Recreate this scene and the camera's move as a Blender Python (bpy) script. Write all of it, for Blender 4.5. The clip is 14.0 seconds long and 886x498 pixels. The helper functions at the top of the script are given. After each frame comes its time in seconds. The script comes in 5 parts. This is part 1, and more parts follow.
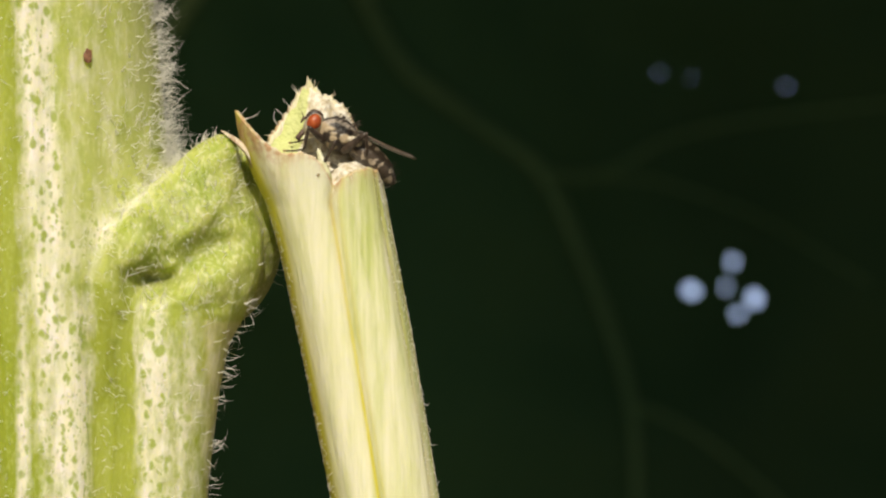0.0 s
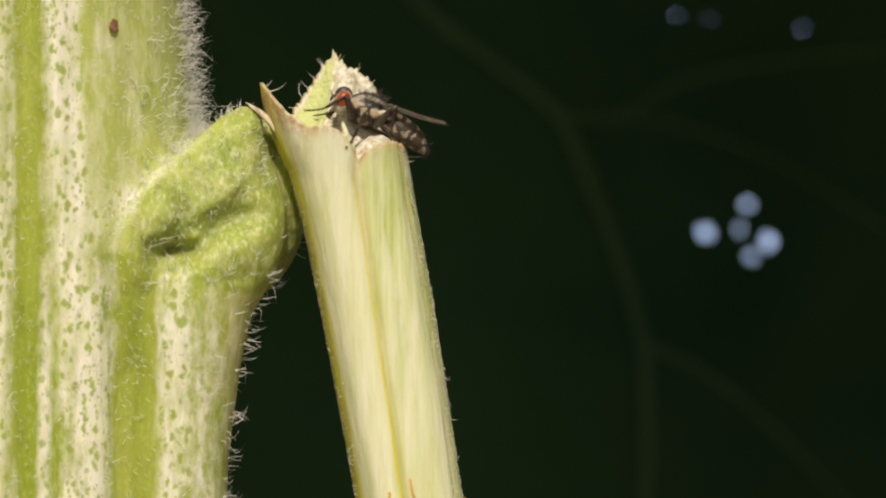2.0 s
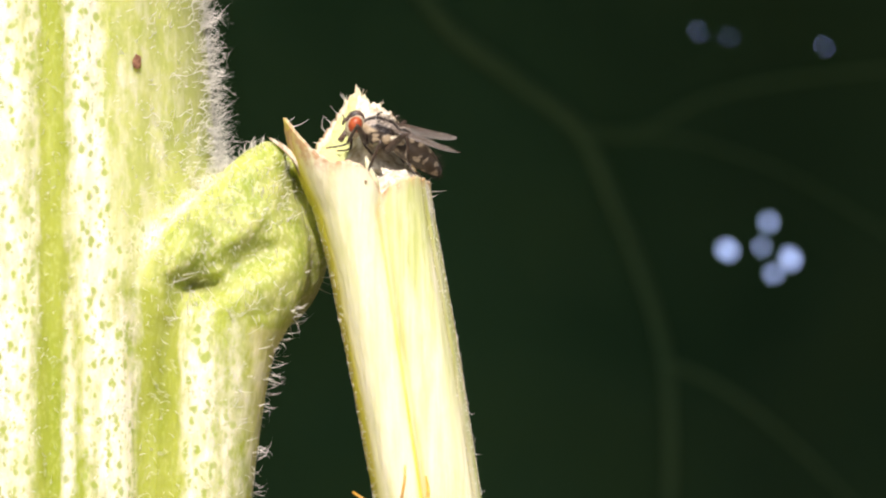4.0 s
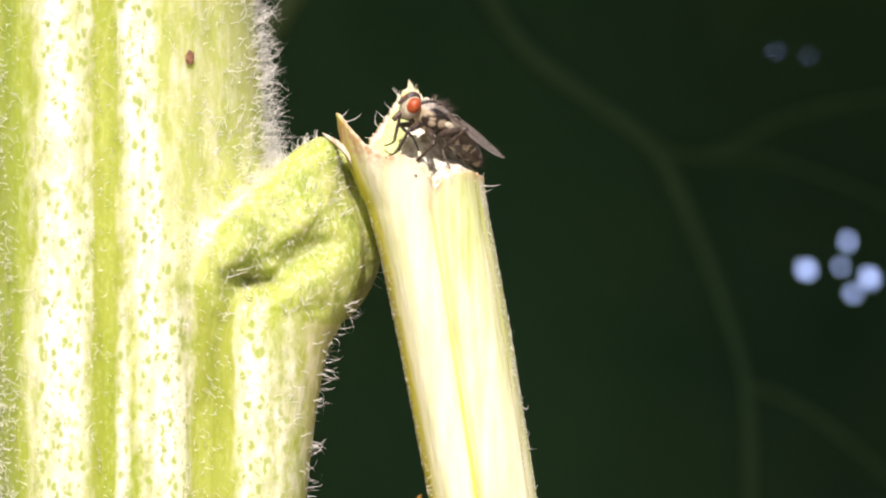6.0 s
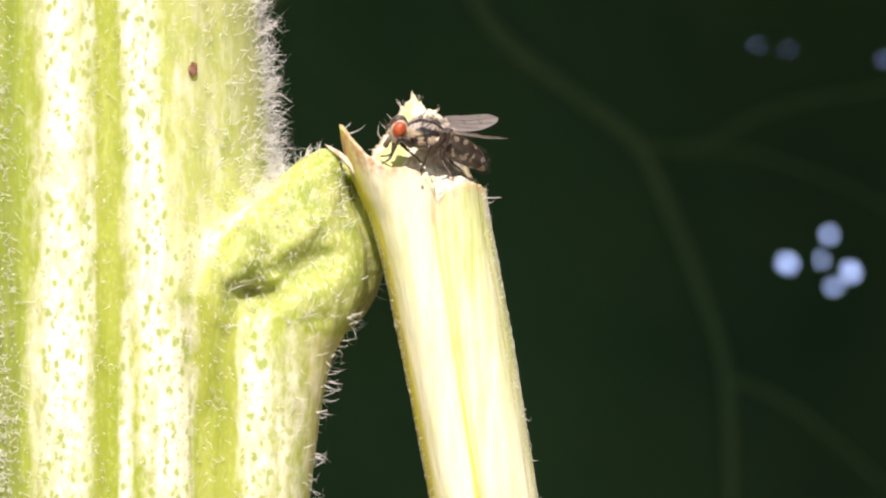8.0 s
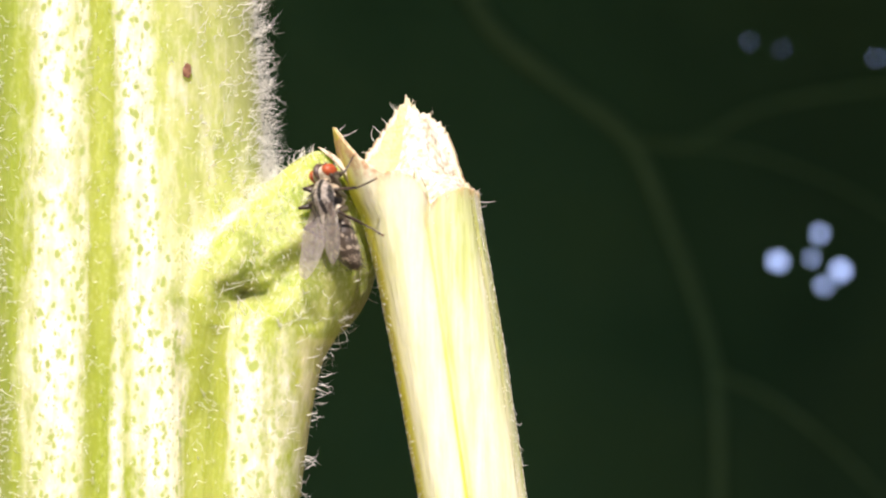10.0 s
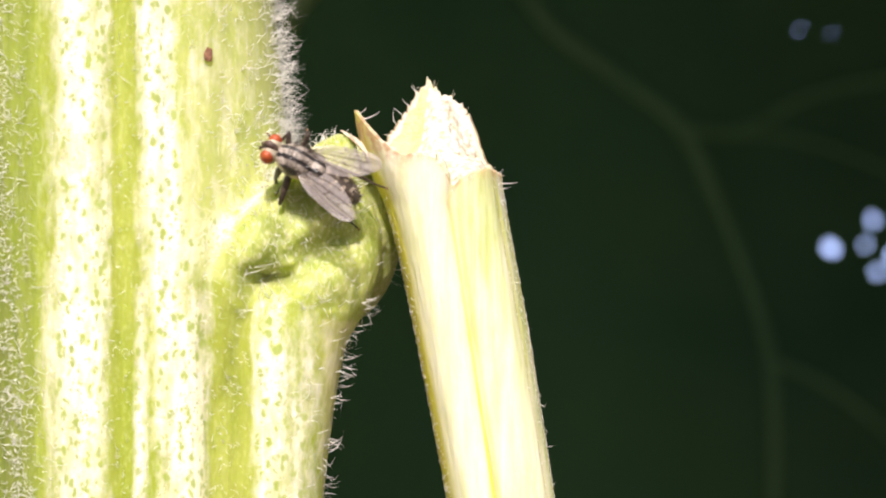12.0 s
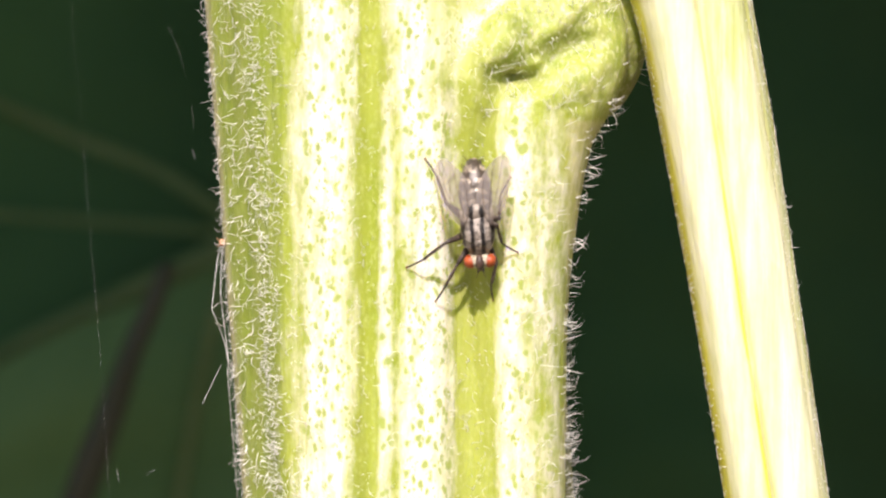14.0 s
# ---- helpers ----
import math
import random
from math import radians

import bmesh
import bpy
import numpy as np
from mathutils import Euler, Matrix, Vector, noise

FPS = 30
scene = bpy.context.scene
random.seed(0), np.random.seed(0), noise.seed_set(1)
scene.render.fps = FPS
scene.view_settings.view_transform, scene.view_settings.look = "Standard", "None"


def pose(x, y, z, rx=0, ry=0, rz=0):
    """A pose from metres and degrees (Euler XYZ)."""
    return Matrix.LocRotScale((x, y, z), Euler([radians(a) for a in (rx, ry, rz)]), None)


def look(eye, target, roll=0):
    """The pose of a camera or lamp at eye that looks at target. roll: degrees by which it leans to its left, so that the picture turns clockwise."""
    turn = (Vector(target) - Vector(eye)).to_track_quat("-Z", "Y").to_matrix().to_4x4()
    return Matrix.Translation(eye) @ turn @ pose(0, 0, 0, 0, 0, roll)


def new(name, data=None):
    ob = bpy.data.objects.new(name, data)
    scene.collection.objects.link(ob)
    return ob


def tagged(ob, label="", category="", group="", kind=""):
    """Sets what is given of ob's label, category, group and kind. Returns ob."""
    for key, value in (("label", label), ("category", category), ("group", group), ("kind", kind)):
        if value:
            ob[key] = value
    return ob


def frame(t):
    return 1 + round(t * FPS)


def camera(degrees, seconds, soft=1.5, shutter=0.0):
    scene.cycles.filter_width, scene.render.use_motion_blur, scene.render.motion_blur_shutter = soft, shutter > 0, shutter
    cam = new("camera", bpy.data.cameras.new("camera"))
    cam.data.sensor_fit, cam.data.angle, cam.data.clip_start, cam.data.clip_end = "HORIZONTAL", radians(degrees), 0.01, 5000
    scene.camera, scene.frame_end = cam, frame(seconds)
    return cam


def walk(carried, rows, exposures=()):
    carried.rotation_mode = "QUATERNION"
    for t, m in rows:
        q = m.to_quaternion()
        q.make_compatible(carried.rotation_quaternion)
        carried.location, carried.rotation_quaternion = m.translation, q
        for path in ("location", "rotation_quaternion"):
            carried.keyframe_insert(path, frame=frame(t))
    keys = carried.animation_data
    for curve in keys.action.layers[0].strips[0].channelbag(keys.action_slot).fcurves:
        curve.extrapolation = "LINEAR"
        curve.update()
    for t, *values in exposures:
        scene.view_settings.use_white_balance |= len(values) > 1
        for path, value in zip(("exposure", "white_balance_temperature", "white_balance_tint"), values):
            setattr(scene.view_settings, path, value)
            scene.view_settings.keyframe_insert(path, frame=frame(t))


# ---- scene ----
cam = camera(12, 14.0, soft=2.2)

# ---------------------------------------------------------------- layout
# A plant close-up. The plan is placed to fit the camera's view, one unit a pixel: a to the right, b down, U metres a
# unit on the plane through the stem's axis.
# depth (metres) is towards the back of that plane. The plant leans a little towards the camera (LEAN).
D = 0.32
U = 4.29e-5
LEAN = Matrix.Rotation(radians(4), 4, "X")
LEAF_BACK = 0.15


def lay(a, b, depth=0.0):
    k = U * (1 + depth / D)
    return Vector(((a - 784) * k, depth, (441 - b) * k))


# ---------------------------------------------------------------- camera
CAMERA_TURNS = (
    (0, -1.605, 0.194, -0.49), (0.5, -1.500, -0.018, 0.54), (1, -1.879, 0.256, -0.20), (1.5, -1.399, 0.213, 0.19),
    (2, -1.291, -0.148, 0.28), (2.5, -1.838, 0.659, 0.01), (3, -1.704, 0.840, 0.01), (3.2, -1.477, 0.646, 0.02),
    (5.3, -0.295, 0.201, 0.15), (5.5, -0.002, 0.190, 0.01), (6, -0.244, 0.248, -0.10), (6.5, -0.000, 0.000, 0.00),
    (7, 0.143, -0.033, -0.03), (7.5, -0.156, 0.072, -0.32), (8, -0.204, 0.408, -0.06), (8.2, -0.404, 0.612, 0.01),
    (10.3, -0.291, 0.451, 0.54), (10.5, -0.537, 0.497, 0.26), (11, -0.455, 0.515, 0.25), (11.5, -0.249, 0.446, 0.41),
    (12, 0.000, 0.212, 0.03), (12.2, 0.530, 0.170, 0.00), (12.5, 1.749, 0.064, -0.16), (13, 3.221, -1.427, 0.28),
    (13.2, 3.400, -1.800, 0.10), (13.5, 3.123, -1.638, -0.22), (13.8, 3.230, -1.930, 0.00), (14, 3.329, -2.522, 0.31),
)
EYE = Vector((0, -D, 0))
cam.data.dof.use_dof = True
cam.data.dof.focus_distance = D - 0.006
cam.data.dof.aperture_fstop = 34
walk(cam, [(t, LEAN @ pose(*EYE, 90 + pitch, 0, yaw) @ pose(0, 0, 0, 0, 0, roll)) for t, yaw, pitch, roll in CAMERA_TURNS],
     exposures=[(0, -0.06, 7250, 3), (1.0, -0.18, 7250, 3), (2.0, -0.24, 7300, 3), (2.5, -0.08, 7250, 3), (3.0, 0.28, 6900, 7), (3.2, 0.36, 6800, 9), (5.3, 0.66, 6500, 15), (8.2, 0.66, 6500, 15), (12.0, 0.66, 6450, 15), (14.0, 0.70, 6450, 15)])

# ---------------------------------------------------------------- world and sun
SUN_WAY = (LEAN.to_3x3() @ Vector((0.04, 0.69, -0.72))).normalized()
world = bpy.data.worlds.new("sky")
scene.world = world
world.use_nodes = True
sky = world.node_tree.nodes.new("ShaderNodeTexSky")
sky.sky_type = "NISHITA"
sky.sun_disc = False
sky.sun_elevation = math.asin(-SUN_WAY.z)
sky.sun_rotation = math.atan2(-SUN_WAY.x, -SUN_WAY.y)
background = world.node_tree.nodes["Background"]
background.inputs["Strength"].default_value = 0.054
world.node_tree.links.new(sky.outputs[0], background.inputs["Color"])
sun = new("sun", bpy.data.lights.new("sun", "SUN"))
sun.data.energy = 5.0
sun.data.angle = radians(0.55)
sun.data.color = (1.0, 0.91, 0.835)
sun.matrix_basis = look((0, 0, 1), Vector((0, 0, 1)) + SUN_WAY)


# ---------------------------------------------------------------- materials
class Nodes:
    """A short way to write a node material."""

    def __init__(self, name):
        self.mat = bpy.data.materials.new(name)
        self.mat.use_nodes = True
        self.tree = self.mat.node_tree
        self.bsdf = self.tree.nodes["Principled BSDF"]
        self.out = self.tree.nodes["Material Output"]
        self.coord = self.tree.nodes.new("ShaderNodeTexCoord").outputs["Object"]

    def add(self, kind, **inputs):
        node = self.tree.nodes.new("ShaderNode" + kind)
        for key, value in inputs.items():
            self.put(node.inputs[key.replace("_", " ")], value)
        return node

    def put(self, socket, value):
        if isinstance(value, bpy.types.NodeSocket):
            self.tree.links.new(value, socket)
        else:
            socket.default_value = value

    def set(self, **inputs):
        for key, value in inputs.items():
            self.put(self.bsdf.inputs[key.replace("_", " ")], value)
        return self

    def stretched(self, x, y, z):
        node = self.add("Mapping", Vector=self.coord)
        node.inputs["Scale"].default_value = (x, y, z)
        return node.outputs[0]

    def warped(self, scale, amount):
        """The object's coordinates, pushed about by a noise."""
        push = self.tree.nodes.new("ShaderNodeVectorMath")
        push.operation = "MULTIPLY_ADD"
        self.put(push.inputs[0], self.add("TexNoise", Vector=self.coord, Scale=float(scale), Detail=2.0).outputs["Color"])
        push.inputs[1].default_value = (amount, amount, amount)
        self.put(push.inputs[2], self.coord)
        return push.outputs[0]

    def noise(self, vector, scale, detail=3.0, rough=0.55):
        return self.add("TexNoise", Vector=vector, Scale=scale, Detail=detail, Roughness=rough).outputs["Fac"]

    def step(self, value, low, high):
        node = self.add("MapRange", Value=value)
        node.inputs["From Min"].default_value, node.inputs["From Max"].default_value = low, high
        node.clamp = True
        return node.outputs[0]

    def math(self, op, a, b=0.0):
        node = self.tree.nodes.new("ShaderNodeMath")
        node.operation = op
        self.put(node.inputs[0], a)
        self.put(node.inputs[1], b)
        return node.outputs[0]

    def mix(self, fac, a, b):
        node = self.tree.nodes.new("ShaderNodeMix")
        node.data_type = "RGBA"
        for socket, value in ((node.inputs[0], fac), (node.inputs[6], a), (node.inputs[7], b)):
            if isinstance(value, tuple):
                value = (*value, 1)
            self.put(socket, value)
        return node.outputs[2]

    def bump(self, height, distance, strength=1.0):
        node = self.add("Bump", Height=height, Distance=distance, Strength=strength)
        self.put(self.bsdf.inputs["Normal"], node.outputs[0])
        return self

    def attribute(self, name):
        node = self.tree.nodes.new("ShaderNodeAttribute")
        node.attribute_name = name
        return node.outputs["Fac"]


def stem_material():
    n = Nodes("hairy stem skin")
    fibre = n.noise(n.stretched(1, 1, 0.06), 1700, 4)
    broad = n.noise(n.stretched(1, 1, 0.3), 170, 3)
    mottle = n.noise(n.stretched(1, 1, 0.45), 900, 5, 0.65)
    blotch = n.noise(n.stretched(1, 1, 0.7), 520, 4, 0.6)
    speck = n.noise(n.stretched(1, 1, 0.6), 3000, 3, 0.6)
    wander = n.math("MULTIPLY", n.math("SUBTRACT", n.noise(n.stretched(1, 1, 0.16), 620, 5, 0.65), 0.5), 1.3)
    ragged = n.math("MULTIPLY", n.math("SUBTRACT", mottle, 0.5), 1.5)
    # white of the ridges: pale wax, with its gloss painted into the same colour
    waxy = n.step(n.math("ADD", n.attribute("ridge"), n.math("ADD", wander, ragged)), 0.05, 0.80)
    green = n.mix(n.step(broad, 0.3, 0.7), (0.270, 0.330, 0.030), (0.400, 0.440, 0.085))
    green = n.mix(n.math("MULTIPLY", n.step(speck, 0.5, 0.68), 0.45), green, (0.53, 0.56, 0.22))
    green = n.mix(n.math("MULTIPLY", n.step(fibre, 0.55, 0.72), 0.35), green, (0.44, 0.50, 0.15))
    pale = n.mix(n.step(fibre, 0.35, 0.65), (0.80, 0.765, 0.61), (0.88, 0.84, 0.77))
    # greenish clouds in the wax
    pale = n.mix(n.math("MULTIPLY", n.step(blotch, 0.46, 0.66), 0.65), pale, (0.70, 0.71, 0.50))
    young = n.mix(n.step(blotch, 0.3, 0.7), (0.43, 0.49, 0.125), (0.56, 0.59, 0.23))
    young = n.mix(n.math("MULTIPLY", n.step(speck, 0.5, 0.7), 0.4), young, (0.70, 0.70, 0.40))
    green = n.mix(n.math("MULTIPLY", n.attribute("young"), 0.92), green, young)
    bent = n.mix(n.step(blotch, 0.32, 0.68), (0.265, 0.335, 0.048), (0.440, 0.470, 0.150))
    bent = n.mix(n.math("MULTIPLY", n.step(speck, 0.5, 0.66), 0.6), bent, (0.70, 0.69, 0.46))
    green = n.mix(n.attribute("stub"), green, bent)
    colour = n.mix(waxy, green, pale)
    slanted = n.add("Mapping", Vector=n.warped(1400, 0.0007), Rotation=(0.0, 0.5, 0.0), Scale=(1.0, 1.0, 0.6)).outputs[0]
    cells = n.add("TexVoronoi", Vector=slanted, Scale=1500.0)
    small = n.add("TexVoronoi", Vector=slanted, Scale=2700.0)
    size = n.math("MULTIPLY", n.noise(n.coord, 1100, 2), 0.66)
    dots = n.math("MULTIPLY", n.step(n.math("SUBTRACT", size, cells.outputs["Distance"]), -0.07, 0.12), n.step(n.noise(n.stretched(1, 1, 0.3), 360, 3), 0.22, 0.38))
    tiny = n.math("MULTIPLY", n.step(n.math("SUBTRACT", size, small.outputs["Distance"]), 0.0, 0.14), n.step(n.noise(n.stretched(1, 1, 0.3), 600, 3), 0.36, 0.52))
    marks = n.math("MULTIPLY", n.math("MAXIMUM", n.math("MULTIPLY", dots, 0.9), n.math("MULTIPLY", tiny, 0.8)), n.step(n.attribute("ridge"), 0.1, 0.5))
    colour = n.mix(marks, colour, (0.345, 0.42, 0.08))
    # shade on the left-facing flank, painted in as a darker, wax-free green
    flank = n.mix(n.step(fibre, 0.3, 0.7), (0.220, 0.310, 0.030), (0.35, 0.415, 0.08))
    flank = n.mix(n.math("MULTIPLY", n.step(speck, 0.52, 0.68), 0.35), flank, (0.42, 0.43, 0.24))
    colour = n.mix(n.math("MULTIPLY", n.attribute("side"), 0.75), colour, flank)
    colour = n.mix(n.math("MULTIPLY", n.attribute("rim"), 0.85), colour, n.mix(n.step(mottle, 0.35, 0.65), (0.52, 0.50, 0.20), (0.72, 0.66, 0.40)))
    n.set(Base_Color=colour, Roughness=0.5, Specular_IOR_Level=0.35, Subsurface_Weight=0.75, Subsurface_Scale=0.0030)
    n.bsdf.inputs["Subsurface Radius"].default_value = (0.9, 1.0, 0.3)
    relief = n.math("ADD", n.math("ADD", fibre, n.math("MULTIPLY", mottle, 1.3)), n.math("MULTIPLY", n.math("MULTIPLY", n.attribute("stub"), blotch), 2.2))
    node = n.add("Bump", Height=relief, Distance=0.00022, Strength=n.math("SUBTRACT", 0.7, n.math("MULTIPLY", n.attribute("young"), 0.4)))
    n.set(Normal=node.outputs[0])
    return n.mat


def stalk_material():
    n = Nodes("broken stalk skin")
    fibre = n.noise(n.stretched(1, 1, 0.035), 2600, 5, 0.62)
    streak = n.noise(n.stretched(1, 1, 0.05), 760, 5, 0.6)
    mottle = n.noise(n.stretched(1, 1, 0.3), 1100, 4, 0.65)
    patch = n.noise(n.stretched(1, 1, 0.14), 900, 3, 0.5)
    colour = n.mix(n.step(streak, 0.30, 0.60), (0.64, 0.655, 0.34), (0.805, 0.785, 0.58))
    colour = n.mix(n.math("MULTIPLY", n.step(fibre, 0.52, 0.66), 0.28), colour, (0.55, 0.59, 0.26))
    fresh = n.math("MULTIPLY", n.attribute("fresh"), n.step(n.math("ADD", n.math("MULTIPLY", streak, 0.6), n.math("MULTIPLY", patch, 0.4)), 0.60, 0.42))
    colour = n.mix(fresh, colour, n.mix(n.step(fibre, 0.4, 0.6), (0.46, 0.52, 0.17), (0.60, 0.64, 0.29)))
    colour = n.mix(n.math("MULTIPLY", n.step(mottle, 0.5, 0.7), 0.25), colour, (0.85, 0.83, 0.70))
    crease = n.math("MULTIPLY", n.attribute("crease"), n.step(n.noise(n.stretched(1, 1, 0.2), 700, 4), 0.1, 0.45))
    colour = n.mix(crease, colour, (0.61, 0.56, 0.07))
    brown = n.math("MULTIPLY", n.step(n.attribute("torn"), 0.0, 0.85), n.step(n.noise(n.coord, 1500, 5, 0.65), 0.30, 0.56))
    colour = n.mix(brown, colour, n.mix(n.step(n.noise(n.stretched(1, 1, 0.3), 1500, 3), 0.3, 0.7), (0.42, 0.21, 0.10), (0.64, 0.45, 0.27)))
    n.set(Base_Color=colour, Roughness=0.5, Specular_IOR_Level=0.3, Subsurface_Weight=0.4, Subsurface_Scale=0.002)
    n.bsdf.inputs["Subsurface Radius"].default_value = (1.0, 1.0, 0.6)
    n.bump(n.math("ADD", fibre, n.math("MULTIPLY", mottle, 0.8)), 0.00018, 0.6)
    return n.mat


def plain_material(name, colour, second, scale, rough=0.6, bump=0.0, metal=0.0, stretch=(1, 1, 1), low=0.35, high=0.65):
    n = Nodes(name)
    fac = n.noise(n.stretched(*stretch), scale, 4)
    n.set(Base_Color=n.mix(n.step(fac, low, high), colour, second), Roughness=rough, Metallic=metal)
    if bump:
        n.bump(fac, bump)
    return n.mat


def leaf_material():
    n = Nodes("shaded leaf")
    broad = n.noise(n.coord, 14, 3)
    fine = n.noise(n.coord, 170, 4)
    colour = n.mix(n.step(broad, 0.35, 0.65), (0.019, 0.052, 0.021), (0.031, 0.075, 0.027))
    colour = n.mix(n.math("MULTIPLY", n.step(fine, 0.45, 0.7), 0.3), colour, (0.030, 0.070, 0.026))
    # uneven light put into the colour: brightest far left, darkest to the right
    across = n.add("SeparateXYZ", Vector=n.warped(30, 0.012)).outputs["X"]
    painted_light = n.math("ADD", 0.78, n.math("MULTIPLY", n.step(across, 0.052, 0.016), 0.62))
    painted_light = n.math("ADD", painted_light, n.math("MULTIPLY", n.step(across, -0.050, -0.074), 0.75))
    tone = n.add("HueSaturation", Color=colour, Value=painted_light)
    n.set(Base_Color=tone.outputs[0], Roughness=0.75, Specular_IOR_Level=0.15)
    n.bump(fine, 0.0012, 0.5)
    return n.mat


def hair_material():
    n = Nodes("white plant hair")
    n.set(Base_Color=n.mix(n.noise(n.coord, 700, 2), (0.90, 0.88, 0.82), (0.95, 0.94, 0.92)), Roughness=0.35)
    tr = n.add("BsdfTranslucent", Color=(0.97, 0.96, 0.92, 1))
    mix = n.add("MixShader", Fac=0.35)
    n.tree.links.new(n.bsdf.outputs[0], mix.inputs[1])
    n.tree.links.new(tr.outputs[0], mix.inputs[2])
    n.tree.links.new(mix.outputs[0], n.out.inputs["Surface"])
    return n.mat


def pith_material():
    n = Nodes("white pith")
    lump = n.noise(n.coord, 1500, 4)
    colour = n.mix(n.step(lump, 0.36, 0.62), (0.47, 0.39, 0.25), (0.80, 0.765, 0.68))
    skin = n.step(n.math("ADD", n.attribute("fresh"), n.math("MULTIPLY", n.math("SUBTRACT", n.noise(n.coord, 1100, 3), 0.5), 0.7)), 0.35, 0.65)
    colour = n.mix(skin, colour, n.mix(lump, (0.42, 0.47, 0.14), (0.66, 0.68, 0.36)))
    n.set(Base_Color=colour, Roughness=0.85)
    n.bump(n.math("ADD", lump, n.math("MULTIPLY", n.noise(n.coord, 3500, 3), 0.5)), 0.0003)
    return n.mat


def wing_material(name, tint, clear):
    n = Nodes(name)
    n.set(Base_Color=n.mix(n.noise(n.coord, 900, 3), tint, tuple(min(1, c * 1.6) for c in tint)), Roughness=0.22)
    n.bump(n.noise(n.stretched(1, 3, 1), 1500, 3), 0.0001, 0.4)
    clearness = n.add("BsdfTransparent", Color=(0.93, 0.92, 0.88, 1))
    mix = n.add("MixShader", Fac=1 - clear)
    n.tree.links.new(clearness.outputs[0], mix.inputs[1])
    n.tree.links.new(n.bsdf.outputs[0], mix.inputs[2])
    n.tree.links.new(mix.outputs[0], n.out.inputs["Surface"])
    return n.mat


def thorax_material():
    n = Nodes("striped fly thorax")
    sep = n.add("SeparateXYZ", Vector=n.coord)
    across = n.math("ABSOLUTE", sep.outputs["Y"])
    wobble = n.math("ADD", across, n.math("MULTIPLY", n.math("SUBTRACT", n.noise(n.coord, 1400, 3), 0.5), 0.00022))
    wave = n.math("SINE", n.math("ADD", n.math("MULTIPLY", wobble, 2 * math.pi / 0.00074), 1.4))
    dust = n.step(wave, -0.5, 0.1)
    speck = n.step(n.noise(n.coord, 3600, 3), 0.22, 0.5)
    back = n.step(sep.outputs["Z"], 0.00035, 0.0006)
    plates = n.add("TexVoronoi", Vector=n.warped(1500, 0.0005), Scale=1250.0)
    seam = n.step(n.math("ADD", plates.outputs["Distance"], n.math("MULTIPLY", n.noise(n.coord, 2600, 3), 0.5)), 0.92, 0.76)
    flank = n.math("MULTIPLY", seam, n.step(n.noise(n.coord, 900, 2), 0.16, 0.30))
    cover = n.add("Mix", Factor=back)
    n.put(cover.inputs[2], flank)
    n.put(cover.inputs[3], n.math("MULTIPLY", dust, speck))
    bronze = n.mix(n.noise(n.coord, 1800, 3), (0.32, 0.24, 0.14), (0.62, 0.51, 0.36))
    grey = n.mix(back, bronze, (0.36, 0.31, 0.26))
    colour = n.mix(cover.outputs[0], n.mix(back, (0.034, 0.024, 0.018), (0.014, 0.012, 0.012)), grey)
    n.set(Base_Color=colour, Roughness=0.38)
    n.bump(n.math("ADD", n.noise(n.coord, 5200, 3), n.math("MULTIPLY", seam, 0.8)), 0.00014, 0.6)
    return n.mat


def abdomen_material():
    n = Nodes("chequered fly abdomen")
    sep = n.add("SeparateXYZ", Vector=n.warped(1300, 0.0011))
    along = n.math("SINE", n.math("MULTIPLY", sep.outputs["X"], 2 * math.pi / 0.00082))
    round_ = n.math("SINE", n.math("MULTIPLY", n.math("ARCTAN2", sep.outputs["Y"], sep.outputs["Z"]), 9.0))
    patch = n.step(n.math("ADD", n.math("ADD", along, round_), n.math("MULTIPLY", n.noise(n.coord, 2600, 4, 0.65), 5.0)), 3.05, 3.55)
    dark = n.mix(n.noise(n.coord, 1500, 3), (0.020, 0.015, 0.012), (0.105, 0.080, 0.060))
    colour = n.mix(n.math("MULTIPLY", patch, 0.9), dark, n.mix(n.noise(n.coord, 1200, 2), (0.24, 0.19, 0.14), (0.54, 0.46, 0.36)))
    n.set(Base_Color=colour, Roughness=0.28)
    n.bump(n.noise(n.coord, 5200, 3), 0.0001, 0.5)
    return n.mat


def wasp_body_material():
    n = Nodes("banded wasp abdomen")
    sep = n.add("SeparateXYZ", Vector=n.coord)
    band = n.math("SINE", n.math("MULTIPLY", n.math("ADD", sep.outputs["X"], n.math("MULTIPLY", n.noise(n.coord, 900, 2), 0.0005)), 2 * math.pi / 0.0015))
    teeth = n.math("SINE", n.math("MULTIPLY", n.math("ARCTAN2", sep.outputs["Y"], sep.outputs["Z"]), 6.0))
    n.set(Base_Color=n.mix(n.step(n.math("ADD", band, n.math("MULTIPLY", teeth, 0.5)), 0.55, 0.8), (0.80, 0.42, 0.02), (0.06, 0.03, 0.01)), Roughness=0.3)
    return n.mat


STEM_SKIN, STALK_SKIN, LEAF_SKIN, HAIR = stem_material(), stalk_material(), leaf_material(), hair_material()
PITH = pith_material()
DRY_PALE = plain_material("dry pale skin", (0.36, 0.24, 0.15), (0.72, 0.64, 0.50), 2200, 0.7, 0.0003, 0, (1, 1, 0.35))
SCAR = plain_material("brown scar", (0.14, 0.055, 0.03), (0.32, 0.16, 0.09), 3000, 0.75, 0.0002)
VEIN_SKIN = plain_material("leaf vein", (0.040, 0.098, 0.030), (0.060, 0.122, 0.042), 120, 0.7, 0.0003)
VEIN_PALE = plain_material("pale leaf vein", (0.105, 0.175, 0.060), (0.135, 0.210, 0.078), 120, 0.7, 0.0003)
